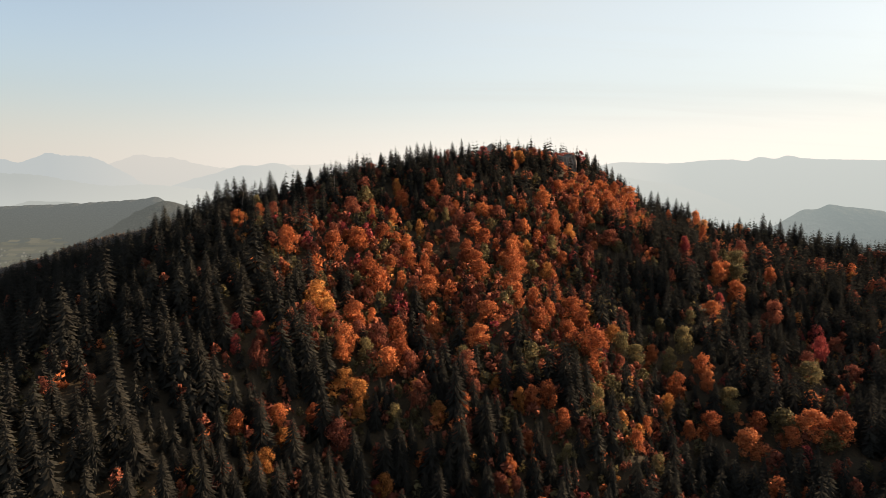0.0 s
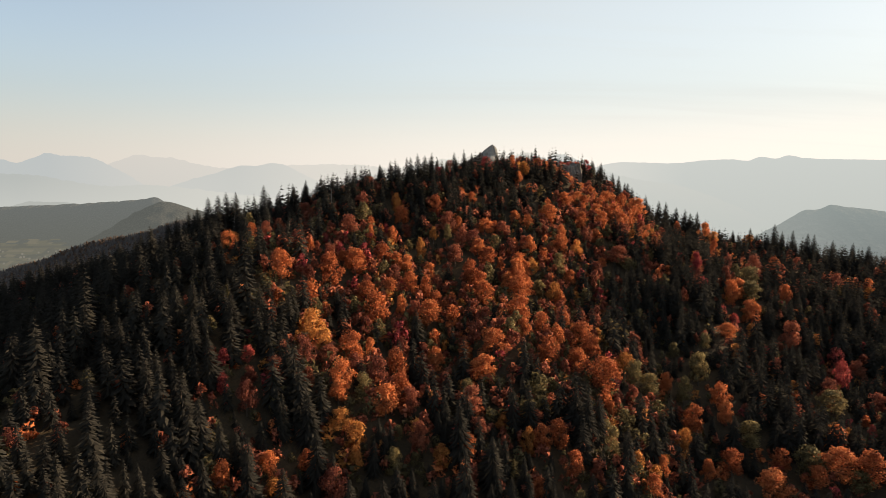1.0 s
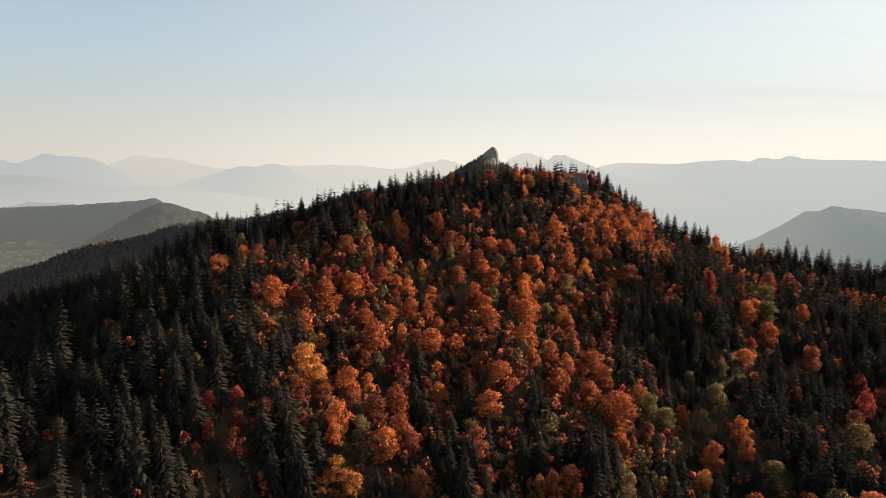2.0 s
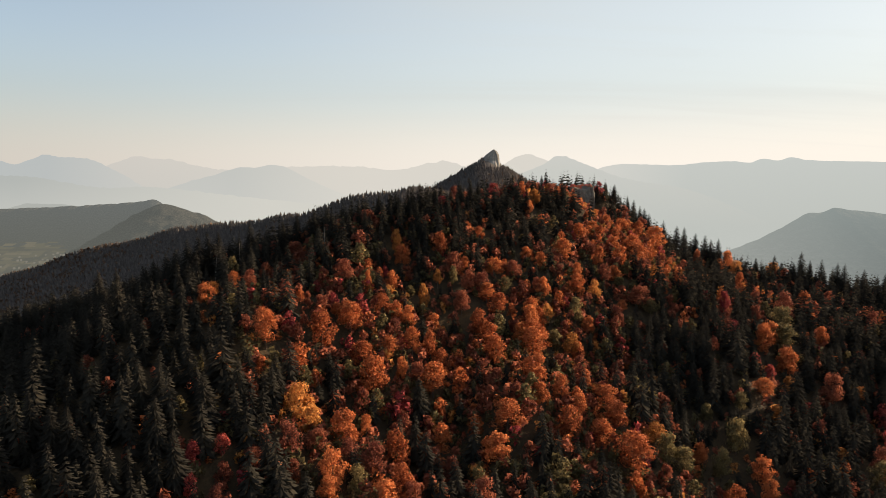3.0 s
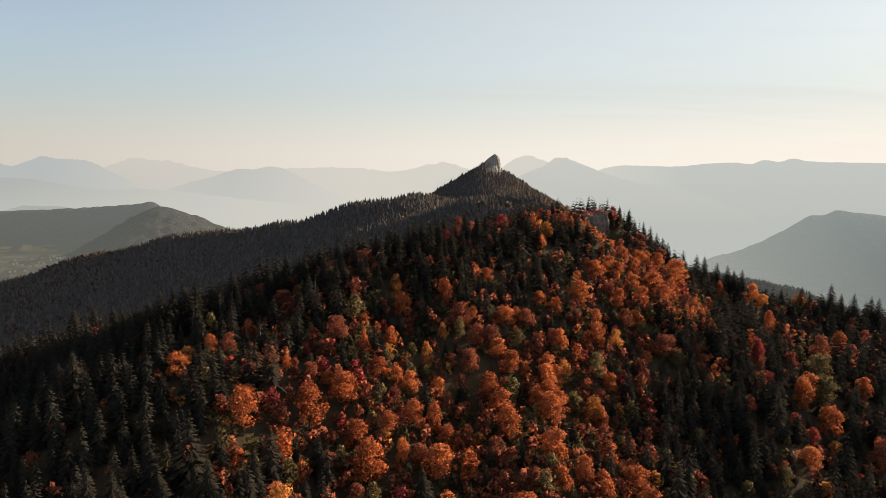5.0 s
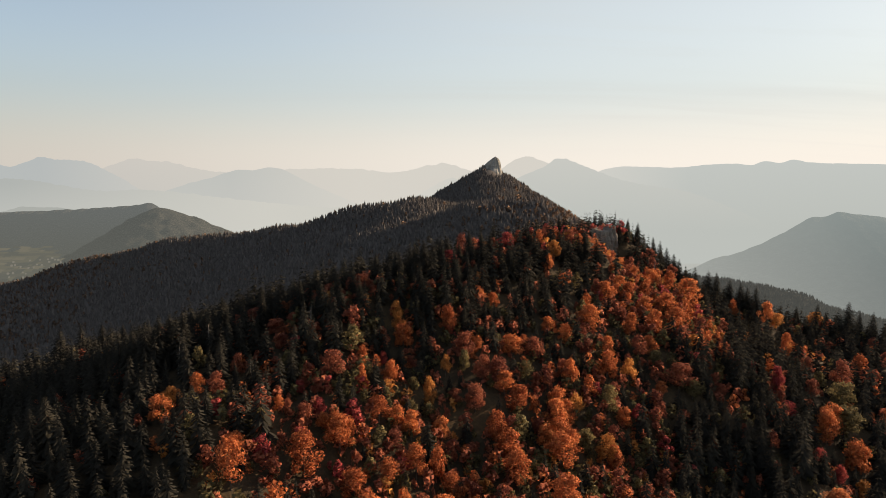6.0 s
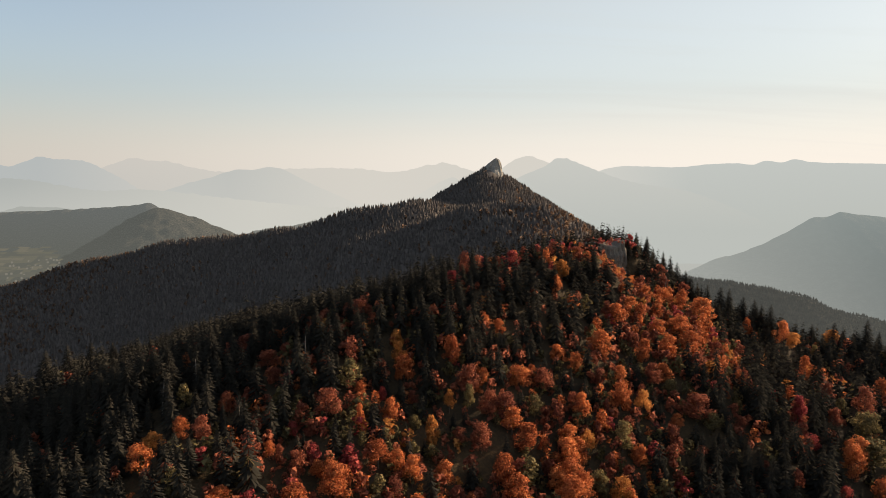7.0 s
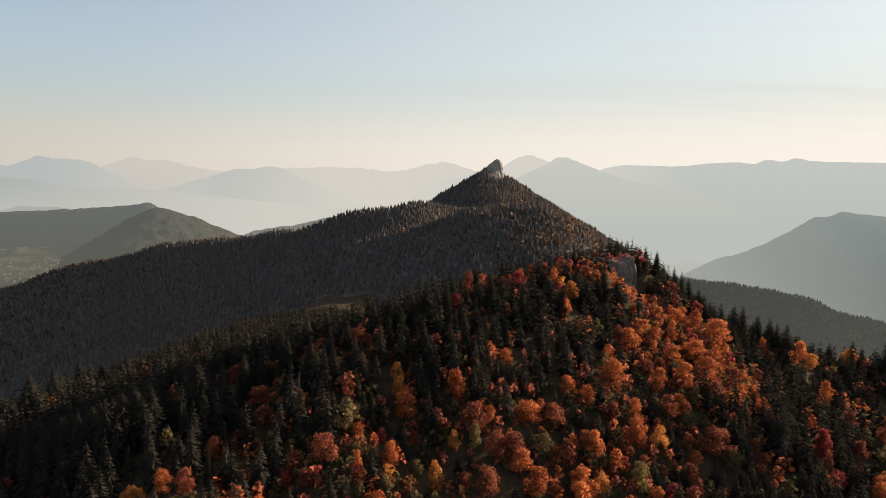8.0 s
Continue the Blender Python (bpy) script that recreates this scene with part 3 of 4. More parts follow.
def stand(tree, x, y, z, size, lean=0.02, widen=1.0):
    """Sets a copy of a tree on the ground, turned at random."""
    m = pose(x, y, z, random.gauss(0, 1) * lean * 57, random.gauss(0, 1) * lean * 57, random.uniform(0, 360))
    return copy_thing(tree, m @ Matrix.Diagonal((size * widen, size * widen, size, 1)))


# ---- where the trees stand ----
PLANTED = [
    ("orange", [(-52, 152, 4.9, 7.8), (-43, 159, 5.7, 7), (-33, 162, 4, 6.6), (-35, 164, 5.1, 7.3), (35, 177, 6.3, 9.1), (57, 179, 5.5, 7.9), (-30, 183, 6.4, 7.8), (-17, 184, 8.8, 10.1), (27, 184, 6.4, 8.7), (32, 185, 7.2, 9.3), (-29, 187, 7.8, 10.9), (96, 189, 11.5, 10.2), (-13, 190, 8.5, 11.1), (64, 191, 4.6, 8.3), (126, 192, 9.9, 12.6), (111, 193, 8.3, 8.6), (79, 195, 5.2, 7.8), (119, 195, 12.9, 11.1), (88, 198, 8.5, 10.7), (104, 201, 7, 8.3), (-15, 202, 8.3, 11.6), (-29, 203, 8.9, 10), (-24, 208, 4.1, 7.6), (53, 208, 3.2, 7.1)]),
    ("orange", [(12, 210, 9.9, 8.9), (-3, 212, 6.2, 10.4), (94, 214, 3.3, 4), (83, 217, 8, 11.9), (53, 218, 12.9, 13), (16, 220, 11.2, 10.3), (96, 222, 5.9, 9.4), (-55, 223, 7.9, 12.6), (35, 224, 8.9, 10.6), (45, 225, 9.9, 8.8), (-24, 226, 9.8, 12.7), (76, 228, 3.4, 5.3), (97, 229, 8, 9.6), (-6, 233, 10.8, 11.5), (28, 233, 6.4, 8.1), (40, 233, 6.9, 8.4), (52, 233, 8.9, 8.7), (-57, 233, 5.8, 4.9), (-28, 234, 7.9, 9.2), (-16, 234, 4.5, 8.3), (-41, 235, 10.2, 13), (80, 236, 6, 7.5), (35, 238, 6.5, 10.5), (-78, 239, 7.2, 7.7)]),
    ("orange", [(-20, 240, 6.9, 8.4), (50, 241, 10.1, 9.3), (-3, 243, 7.5, 9.1), (-33, 244, 9.4, 11.5), (-13, 245, 7.1, 9.5), (28, 246, 10.1, 10.7), (-7, 248, 5.2, 10.7), (-38, 248, 5.1, 6.2), (-35, 248, 5.7, 7.6), (-31, 248, 4.1, 6.5), (15, 251, 9.2, 10.8), (-73, 251, 4.5, 6.9), (-51, 251, 3.5, 5.1), (-24, 257, 7, 8.1), (-15, 257, 6.4, 9.4), (-19, 259, 6.1, 6.7), (13, 260, 9.5, 9.6), (-6, 262, 6.2, 7.5), (29, 263, 10.7, 12), (10, 264, 7.1, 10.2), (-30, 265, 3.4, 8.6), (116, 268, 9.2, 7.9), (25, 268, 6.6, 8.1), (33, 269, 7.9, 9.9)]),
    ("orange", [(47, 270, 6.4, 8.3), (30, 271, 9, 10.2), (-22, 274, 5.7, 8), (18, 276, 9, 10.2), (30, 277, 9.1, 10.6), (-31, 277, 3.8, 6.1), (14, 281, 8.3, 8.3), (34, 281, 7.8, 9.2), (32, 284, 7.8, 9.3), (55, 287, 6.2, 7.3), (-19, 291, 7.7, 9.1), (6, 292, 4.5, 6.8), (138, 293, 9.6, 13), (38, 294, 6.9, 10.3), (-4, 297, 7, 10.7), (140, 298, 5.9, 7.1), (18, 299, 9.4, 7.7), (133, 303, 9.1, 13), (53, 304, 8.2, 9.3), (23, 305, 3.9, 5.3), (73, 305, 5.2, 5.2), (-64, 309, 5.6, 6.3), (-58, 310, 7.8, 6.3), (139, 310, 9.9, 10.9)]),
    ("orange", [(39, 311, 6.4, 8.1), (55, 312, 5.6, 8.7), (-97, 314, 3.9, 10.6), (33, 315, 6.4, 5.9), (13, 317, 5, 6.9), (166, 318, 7.7, 9.9), (74, 323, 8.5, 7.5), (51, 325, 10.7, 10.2), (68, 328, 7, 11.3), (80, 335, 7.3, 10), (80, 346, 9.2, 9.3), (93, 347, 9.9, 8.1), (63, 348, 11.1, 8.8), (39, 350, 5.7, 8.6), (91, 354, 10.1, 10.1), (75, 357, 6.7, 8.2), (-18, 357, 5.8, 6), (184, 363, 8, 10.3), (73, 363, 7.9, 6.8), (150, 365, 5.8, 13), (85, 365, 6.3, 7), (84, 376, 7.1, 9.1), (111, 381, 14.4, 13), (95, 385, 10.5, 10)]),
    ("orange", [(104, 387, 6.9, 11.2), (160, 402, 8.5, 13), (146, 408, 5, 10)]),
    ("red", [(-8, 174, 1.8, 3.1), (-59, 175, 3.6, 6.9), (-61, 182, 4.1, 7.1), (-56, 187, 4.2, 5.6), (146, 221, 3.2, 8), (-43, 241, 5.6, 6.3), (-40, 252, 4.1, 6.3), (157, 256, 7.2, 13), (-47, 260, 3.2, 4.9), (165, 273, 7.6, 11.8), (-25, 281, 2.9, 5.2), (126, 283, 4.6, 7.8), (124, 292, 4.7, 5.5), (123, 311, 6.7, 6.6), (123, 320, 6, 13), (-3, 351, 7.2, 7.2), (23, 368, 8.2, 9.4), (37, 394, 7.2, 6.6)]),
    ("rust", [(-52, 172, 6.2, 9.8), (-7, 176, 6, 9.1), (-54, 181, 4.6, 6.3), (-10, 187, 5.9, 9.4), (26, 190, 5.8, 7.4), (-20, 195, 7.7, 9.7), (-35, 196, 7.7, 6.2), (-11, 235, 6.8, 7.3), (161, 240, 8.2, 8.5), (144, 243, 7.9, 10.7), (-43, 248, 5.8, 7.1), (-67, 250, 5.3, 7.5), (-48, 250, 2.8, 5.1), (-19, 250, 5.2, 6.8), (-42, 260, 4.6, 5.2), (-39, 266, 9.1, 9.6), (-67, 268, 4.8, 7.1), (171, 269, 7.7, 9.1), (4, 273, 7.3, 9.3), (-2, 274, 5.4, 5.5), (150, 281, 10.1, 13), (-57, 282, 4.8, 5.6), (7, 283, 6.7, 9), (-16, 284, 3.6, 4.9)]),
    ("rust", [(12, 284, 9.2, 9.4), (1, 289, 8.5, 10.4), (-62, 292, 8.8, 6.9), (35, 295, 5.1, 8.5), (-57, 296, 4.7, 5.5), (26, 301, 8.2, 8.5), (-40, 303, 4.3, 5.2), (96, 308, 5, 5.8), (47, 309, 5.9, 7.4), (82, 310, 13.2, 9.4), (121, 314, 5.3, 7), (-36, 317, 9.9, 7.3), (-49, 319, 6.9, 6.7), (69, 319, 6.8, 9.4), (-77, 322, 10.9, 6.9), (124, 322, 6.9, 10.4), (142, 329, 5.8, 8), (66, 334, 6.6, 8), (162, 342, 9.6, 13), (59, 348, 4.8, 8.3), (153, 352, 6.9, 8), (17, 372, 5, 8.2), (3, 376, 7.3, 13.3), (54, 384, 7.1, 6.6)]),
    ("rust", [(9, 390, 8.3, 10.1), (31, 393, 4.8, 6.7), (46, 396, 7.9, 7.7), (74, 448, 6.5, 7.4), (-156, 450, 9.9, 10.9)]),
    ("gold", [(-41, 155, 5.9, 6), (-23, 168, 4.3, 7.4), (-24, 172, 6.6, 9.7), (-1, 172, 5.3, 7.5), (-28, 176, 7.5, 7.3), (23, 182, 4.5, 9.1), (16, 188, 4.5, 5.4), (-37, 201, 5.9, 8.3), (-41, 205, 10.1, 10.9), (76, 207, 5.4, 8.1), (63, 230, 8, 8.8), (-79, 249, 5.7, 5.2), (45, 271, 7.5, 10.1), (-10, 272, 4.5, 10.5), (-5, 283, 3.9, 7.3), (38, 285, 5, 8.3), (-21, 296, 5, 8.6), (-22, 302, 5.3, 6.6), (61, 305, 6.5, 9.4), (43, 360, 7, 9.8), (165, 401, 8.6, 8.9), (197, 422, 11, 9.5)]),
    ("olive", [(48, 187, 5.1, 11.5), (123, 191, 8.9, 7.6), (112, 198, 10.8, 10.7), (7, 204, 4, 5.7), (99, 211, 9.5, 11.2), (65, 225, 7.4, 10.6), (71, 226, 9, 9.2), (85, 231, 6.9, 10.8), (141, 236, 12.7, 10), (94, 241, 8.7, 13), (89, 254, 5.3, 7), (103, 258, 5.5, 8.1), (39, 274, 6.9, 7.4), (-15, 275, 4.2, 5.1), (1, 285, 4.8, 8), (50, 289, 7.3, 10.3), (22, 290, 5.8, 8.6), (85, 306, 6.8, 7.3), (144, 310, 14.7, 10.1), (75, 318, 6.9, 7), (151, 324, 12.3, 13), (177, 402, 4.4, 5.9)]),
]
SKYLINE = [
    [(-107, 277, 15), (-104, 280, 14.3), (-97, 273, 17.2), (-94, 276, 16), (-91, 278, 16), (-87, 279, 15.5), (-79, 290, 17.4), (-77, 304, 12.7), (-68, 298, 14.8), (-65, 312, 13.8), (-59, 309, 11.7), (-56, 309, 11.3), (-55, 323, 11.4), (-41, 296, 13.3), (-35, 302, 13.4), (-32, 326, 10.7), (-27, 330, 12.8), (-23, 331, 11.4), (-17, 331, 15.1), (-13, 331, 16.8), (-10, 333, 15.3), (-7, 338, 15.9), (1, 347, 10), (5, 344, 13.8), (10, 344, 15.2), (14, 347, 13.1), (21, 337, 13.3), (33, 380, 9.6), (33, 353, 13.2), (38, 351, 13.4), (46, 364, 13.4), (50, 363, 13.1)],
    [(56, 371, 13.4), (60, 375, 13.3), (65, 373, 13.2), (92, 434, 12.9), (103, 455, 11.4), (105, 443, 12.3), (111, 433, 14.5), (115, 433, 15.9), (114, 410, 15.5), (117, 410, 14.7), (127, 412, 17.5), (140, 428, 18), (145, 428, 18.1), (149, 421, 17), (154, 419, 16.6), (157, 417, 14.9), (160, 413, 16.6), (157, 381, 13.4), (174, 409, 9.6), (156, 364, 13.4), (187, 421, 10.1), (174, 386, 13.5), (200, 417, 9.7), (204, 411, 10.6), (209, 403, 13.5), (214, 400, 16.5), (224, 401, 16.7), (227, 400, 16.9), (241, 404, 14.7), (252, 401, 15.6), (258, 395, 16.2), (-115, 284, 14.6)],
    [(-118, 282, 14), (-102, 232, 15.3), (-105, 230, 14), (-150, 305, 12), (-155, 301, 11.5), (-171, 319, 10.1), (-158, 284, 13.5), (120, 384, 13.5), (149, 427, 9.7), (177, 420, 10.4), (188, 424, 13), (198, 421, 14.2), (209, 412, 17.9), (121, 439, 16.2), (107, 448, 13.9), (7, 389, 15), (-4, 360, 13.1), (-8, 358, 14.7), (-15, 381, 15.4), (-19, 334, 15.1), (-32, 329, 10.9), (-38, 339, 10.4), (-39, 311, 13.3), (-44, 308, 13.2), (-49, 302, 13.4), (-57, 306, 13.5), (-63, 303, 13.3), (-68, 301, 13.5), (-92, 354, 11.3), (-93, 333, 13.3), (-99, 325, 13.5), (-209, 556, 12)],
    [(-168, 439, 13), (-181, 442, 13.3), (-189, 439, 15.7), (-197, 432, 18.8), (-187, 394, 21), (-193, 387, 21), (54, 409, 11.6), (56, 407, 11.5), (39, 386, 10.3), (-74, 165, 15), (-70, 183, 15), (-78, 194, 15), (-63, 176, 15), (-64, 161, 15), (-59, 158, 15), (-45, 149, 15), (-44, 183, 15), (-36, 171, 15), (-67, 131, 15), (-74, 127, 15), (-10, 222, 15), (6, 182, 15), (19, 188, 15), (51, 183, 15), (62, 194, 15), (41, 190, 15), (38, 192, 15), (24, 188, 15), (-100, 185, 15), (-91, 178, 15), (-87, 178, 15), (-48, 208, 15)],
    [(-56, 202, 15), (-62, 193, 15), (-73, 193, 15), (-23, 154, 15), (-32, 162, 15), (-15, 157, 15), (-3, 159, 15), (-37, 150, 15), (12, 170, 15), (93, 209, 15), (115, 217, 15), (173, 315, 15), (170, 295, 15), (165, 274, 15), (98, 270, 15), (96, 285, 15), (90, 289, 15), (83, 291, 15), (45, 194, 15), (83, 179, 15), (67, 176, 15), (-132, 213, 15), (-134, 208, 15), (-109, 168, 15), (-151, 248, 15)],
]


def broad_share(x, y):
    """How much of the younger wood between is broadleaf: most on the open face of the hill, little on its flanks and crest."""
    d = spline(x, HILL_Y) - y
    face = np.exp(-(((x - 10) / 64) ** 4)) * np.clip((d - 38 - 24 * np.exp(-(((x - 12) / 38) ** 4))) / 18, 0, 1) * np.clip((y - 165) / 60, 0.3, 1)
    spot = 0.5 + 0.5 * waves(x, y, 45, 21)
    top = np.exp(-(((x - 32) / 58) ** 2 + ((y - 404) / 30) ** 2) ** 2)
    warm = np.exp(-(((x - 94) / 23) ** 4) - (((y - 364) / 36) ** 4))
    flank = np.exp(-(((x - 142) / 84) ** 4)) * np.exp(-(((y - 262) / 118) ** 4)) * (0.02 + 0.14 * spot)
    return np.clip(face * (0.5 + 0.4 * spot) + 0.22 * top + flank + 0.8 * warm + 0.03, 0, 0.92) * (1 - 0.9 * np.exp(-(((x - 136) / 20) ** 4) - (((y - 376) / 44) ** 4)))


CLEARINGS = [(82, 416, 15, 25), (76, 392, 10, 13), (166, 372, 13, 10), (225, 366, 12, 10)]


def in_clearing(x, y):
    return sum((((x - cx) / rx) ** 2 + ((y - cy) / ry) ** 2 < 1) for cx, cy, rx, ry in CLEARINGS) > 0


rs = np.random.RandomState(5)
taken = []
broad_count = spruce_count = 0
for colour, spots in PLANTED:
    for x, y, across, tall in spots:
        k = int(rs.randint(3))
        size = tall / SHAPES[k][0]
        stand(BROAD[colour][k], x, y, float(height(x, y)), size, 0.03, across / (1.9 * SHAPES[k][1]) / size)
        taken.append((x, y, across * 0.5 + 1.2))
        broad_count += 1
for x, y, tall in sum(SKYLINE, []):
    stand(SPRUCES[int(rs.randint(5))], x, y, float(height(x, y)), tall / 17.0, 0.015, float(rs.uniform(1.0, 1.35)))
    taken.append((x, y, 3.0))
    spruce_count += 1

CELL = 4.7
gx, gy = np.meshgrid(np.arange(-460, 430, CELL), np.arange(92, 760, CELL))
tx, ty = gx.ravel() + rs.uniform(-0.46, 0.46, gx.size) * CELL, gy.ravel() + rs.uniform(-0.46, 0.46, gx.size) * CELL
keep = (np.abs(tx) < 0.74 * ty + 22) & (ty < spline(tx, HILL_Y) + behind(tx)) & (height(tx, ty) > -0.55 * ty - 14) & ~in_clearing(tx, ty)
for x, y, r in taken:
    keep &= (tx - x) ** 2 + (ty - y) ** 2 > r * r
tx, ty = tx[keep], ty[keep]
tz = height(tx, ty)
broad = rs.uniform(size=len(tx)) < broad_share(tx, ty)
COLOURS = list(LEAF)
hue = rs.choice(5, len(tx), p=[0.17, 0.50, 0.03, 0.05, 0.25])
grow = np.clip(rs.normal(0.74, 0.2, len(tx)), 0.35, 1.2)
grow = np.where(broad, grow * 0.8, grow)
plateau = (tx > -20) & (tx < 85) & (ty > 368)      # older, redder trees on the flat top behind the crest
grow = np.where(broad & plateau, grow * 0.9, grow)
warm_side = (np.abs(tx - 94) < 23) & (np.abs(ty - 364) < 36)
hue = np.where(warm_side, rs.choice(5, len(tx), p=[0.55, 0.28, 0.04, 0.09, 0.04]), hue)
hue = np.where(plateau, rs.choice(5, len(tx), p=[0.22, 0.46, 0.24, 0.04, 0.04]), hue)
near_crest = np.abs(spline(tx, HILL_Y) - ty - 15) < 45
grow = np.where(near_crest & ~broad, np.minimum(grow, 0.95) * 0.9, grow)
low_wood = (tx < -52) & (ty < 225)      # young dark growth with a few tall spruces on the lower flank
grow = np.where(low_wood, grow * np.where(rs.uniform(size=len(tx)) < 0.3, 1.0, 0.8), grow)
full = np.where(broad, 11.0, 17.0)
for x, y, r in taken:       # only young growth on the downhill side of a tall broadleaf tree
    if r != 3.0:
        away = math.hypot(x, y - 40)
        ux, uy = -x / away, (40 - y) / away
        down, aside = (tx - x) * ux + (ty - y) * uy, np.abs((tx - x) * uy - (ty - y) * ux)
        young = (aside < r) & (down > 0) & (down < 24)
        grow = np.where(young, np.minimum(grow, np.maximum(3.2 + 0.62 * down, 4.6) / full), grow)
order = np.argsort(np.hypot(tx, ty - 120))
as_things = set([i for i in order if broad[i]][:295 - broad_count]) | set([i for i in order if not broad[i]][:295 - spruce_count])

rest = {}
for i in range(len(tx)):
    spot = (float(tx[i]), float(ty[i]), float(tz[i]))
    if i in as_things:
        if broad[i]:
            stand(BROAD[COLOURS[hue[i]]][i % 3], *spot, float(grow[i]), 0.04)
        else:
            stand(SPRUCES[i % 5], *spot, float(grow[i]), 0.02)
    else:
        rest.setdefault(COLOURS[hue[i]] if broad[i] else "spruce", []).append((*spot, float(grow[i])))


def spread(base, spots, seed):
    """Many trees as one mesh: turned, scaled copies of one crown, laid side by side."""
    r = np.random.RandomState(seed)
    bv, bf, bn = base
    vs, fs, ns = [], [], []
    for n, (x, y, z, g) in enumerate(spots):
        a = r.uniform(0, 6.28)
        c, s = math.cos(a), math.sin(a)
        w = g * r.uniform(0.85, 1.2)
        vs.append(np.stack([(bv[:, 0] * c - bv[:, 1] * s) * w + x, (bv[:, 0] * s + bv[:, 1] * c) * w + y, bv[:, 2] * g + z], 1))
        ns.append(np.stack([bn[:, 0] * c - bn[:, 1] * s, bn[:, 0] * s + bn[:, 1] * c, bn[:, 2]], 1))
        fs.append(bf + n * len(bv))
    return np.concatenate(vs), np.concatenate(fs), np.concatenate(ns)


def wood(name, base, spots, seed, mat, label, category):
    v, f, n = spread(base, spots, seed)
    return tagged(mesh_object(name, v, f, [mat], normals=n), label, category, kind="stuff")


for name, spots in rest.items():
    r = np.random.RandomState(len(spots))
    if name == "spruce":
        for k in range(6):
            near_ones = k < 3
            base = spruce_crown(r, 17.0, 3.9, 13, 110, 0.8, 8, 0.66) if near_ones else spruce_crown(r, 17.0, 3.9, 8, 16, 1.2, 6)
            part_of = [s for s in spots if (s[1] < 330 and abs(s[0]) < 210) == near_ones][k % 3::3]
            wood("spruce_wood", base, part_of, k, NEEDLE, "dense dark spruce wood covering the hill", "spruce wood")
    else:
        base = leaf_cloud(r, 11.0, 4.0, 420, 0.66, 16, 0.2)
        wood("broadleaf_wood", base, spots, 9, LEAF[name], WORDS[name].replace("tree", "trees") + " among the spruces", "broadleaf wood")

# ---- undergrowth: bushes and saplings that close the gaps ----
CELL = 3.1
gx, gy = np.meshgrid(np.arange(-180, 300, CELL), np.arange(120, 460, CELL))
bx, by = gx.ravel() + rs.uniform(-0.5, 0.5, gx.size) * CELL, gy.ravel() + rs.uniform(-0.5, 0.5, gx.size) * CELL
share = np.clip(broad_share(bx, by) * 1.4 + 0.06, np.where((by < 215) & (np.abs(bx - 12) < 62), 0.8, np.where((np.abs(bx + 2) < 58) & (by < 325), 0.7, 0.14)), 1) + 0.9 * in_clearing(bx, by)
rock_top = ((bx - 79) / 17) ** 2 + ((by - 431) / 15) ** 2 < 1
keep = (np.abs(bx) < 0.74 * by + 10) & (by < spline(bx, HILL_Y) + 30) & (height(bx, by) > -0.55 * by - 4) & (rs.uniform(size=bx.size) < share) & ~rock_top
bx, by = bx[keep], by[keep]
bz = height(bx, by)
tint = rs.choice(5, len(bx), p=[0.08, 0.47, 0.02, 0.05, 0.38])
tint = np.where(in_clearing(bx, by), rs.choice(5, len(bx), p=[0.35, 0.40, 0.03, 0.20, 0.02]), tint)
for k, name in enumerate(LEAF):
    spots = [(bx[i], by[i], bz[i], float(rs.uniform(0.6, 1.6)) * (0.75 if in_clearing(bx[i], by[i]) else 1)) for i in range(len(bx)) if tint[i] == k]
    if name in ("rust", "red"):      # the meadow on top of the summit cliff
        spots += [(79 + rs.uniform(-9, 9), 431 + rs.uniform(-8, 8), 8.0, float(rs.uniform(0.4, 0.9))) for q in range(14)]
    if spots:
        base = leaf_cloud(np.random.RandomState(60 + k), 3.4, 2.0, 64, 0.5, 6, 0.05)
        wood("undergrowth", base, spots, 3 + k, LEAF[name], "low autumn bushes and saplings between the trees", "bushes")

for tree in SPRUCES + sum(BROAD.values(), []):
    for o in (*tree.children_recursive, tree):
        bpy.data.objects.remove(o)
# ======== the wooded ridges behind the hill ========
def far_spruce(rs):
    vs, fs = [], []
    for k, (z0, z1, r) in enumerate([(1, 8, 3.3), (5, 12.5, 2.1)]):
        i = len(vs)
        for s in range(5):
            a = 1.2566 * s + k * 0.6
            q = r * rs.uniform(0.6, 1.3)
            vs.append((q * math.cos(a), q * math.sin(a), z0 + rs.uniform(-1.0, 1.0)))
        vs.append((0, 0, z1))
        fs += [(i + s, i + (s + 1) % 5, i + 5) for s in range(5)]
    vs = np.array(vs)
    soft = vs * (0.2, 0.2, 0) + (0, 0, 0.5)
    return vs, np.array(fs, int), soft / np.linalg.norm(soft, axis=1)[:, None]


rs = np.random.RandomState(8)
spots = []
gx, gy = np.meshgrid(np.arange(-1250, 1150, 5.8), np.arange(560, 1850, 5.8))
fx, fy = gx.ravel() + rs.uniform(-2.7, 2.7, gx.size), gy.ravel() + rs.uniform(-2.7, 2.7, gx.size)
fz = height(fx, fy)
slope = (height(fx, fy + 6) - height(fx, fy - 6)) / 12
tipped = (fx > 106) & (fx < 146) & (fy > 1696) & (fy < 1800)
bearing = fx / (fy - 100)
keep = (slope > -0.25) & (fz > -420) & (bearing > -0.76) & (bearing < 0.76) & ~tipped & (rs.uniform(size=fx.size) < 0.93) & (hill(fx, fy) < fz - 7)
fx, fy, fz = fx[keep], fy[keep], fz[keep]
autumn = rs.uniform(size=len(fx)) < np.clip(0.025 + 0.4 * np.exp(-((fx - 170) / 90) ** 2 - ((fy - 1080) / 120) ** 2) + 0.25 * np.exp(-((fx + 850) / 150) ** 2), 0, 1)
size = np.clip(rs.normal(0.68, 0.2, len(fx)), 0.45, 1.5)
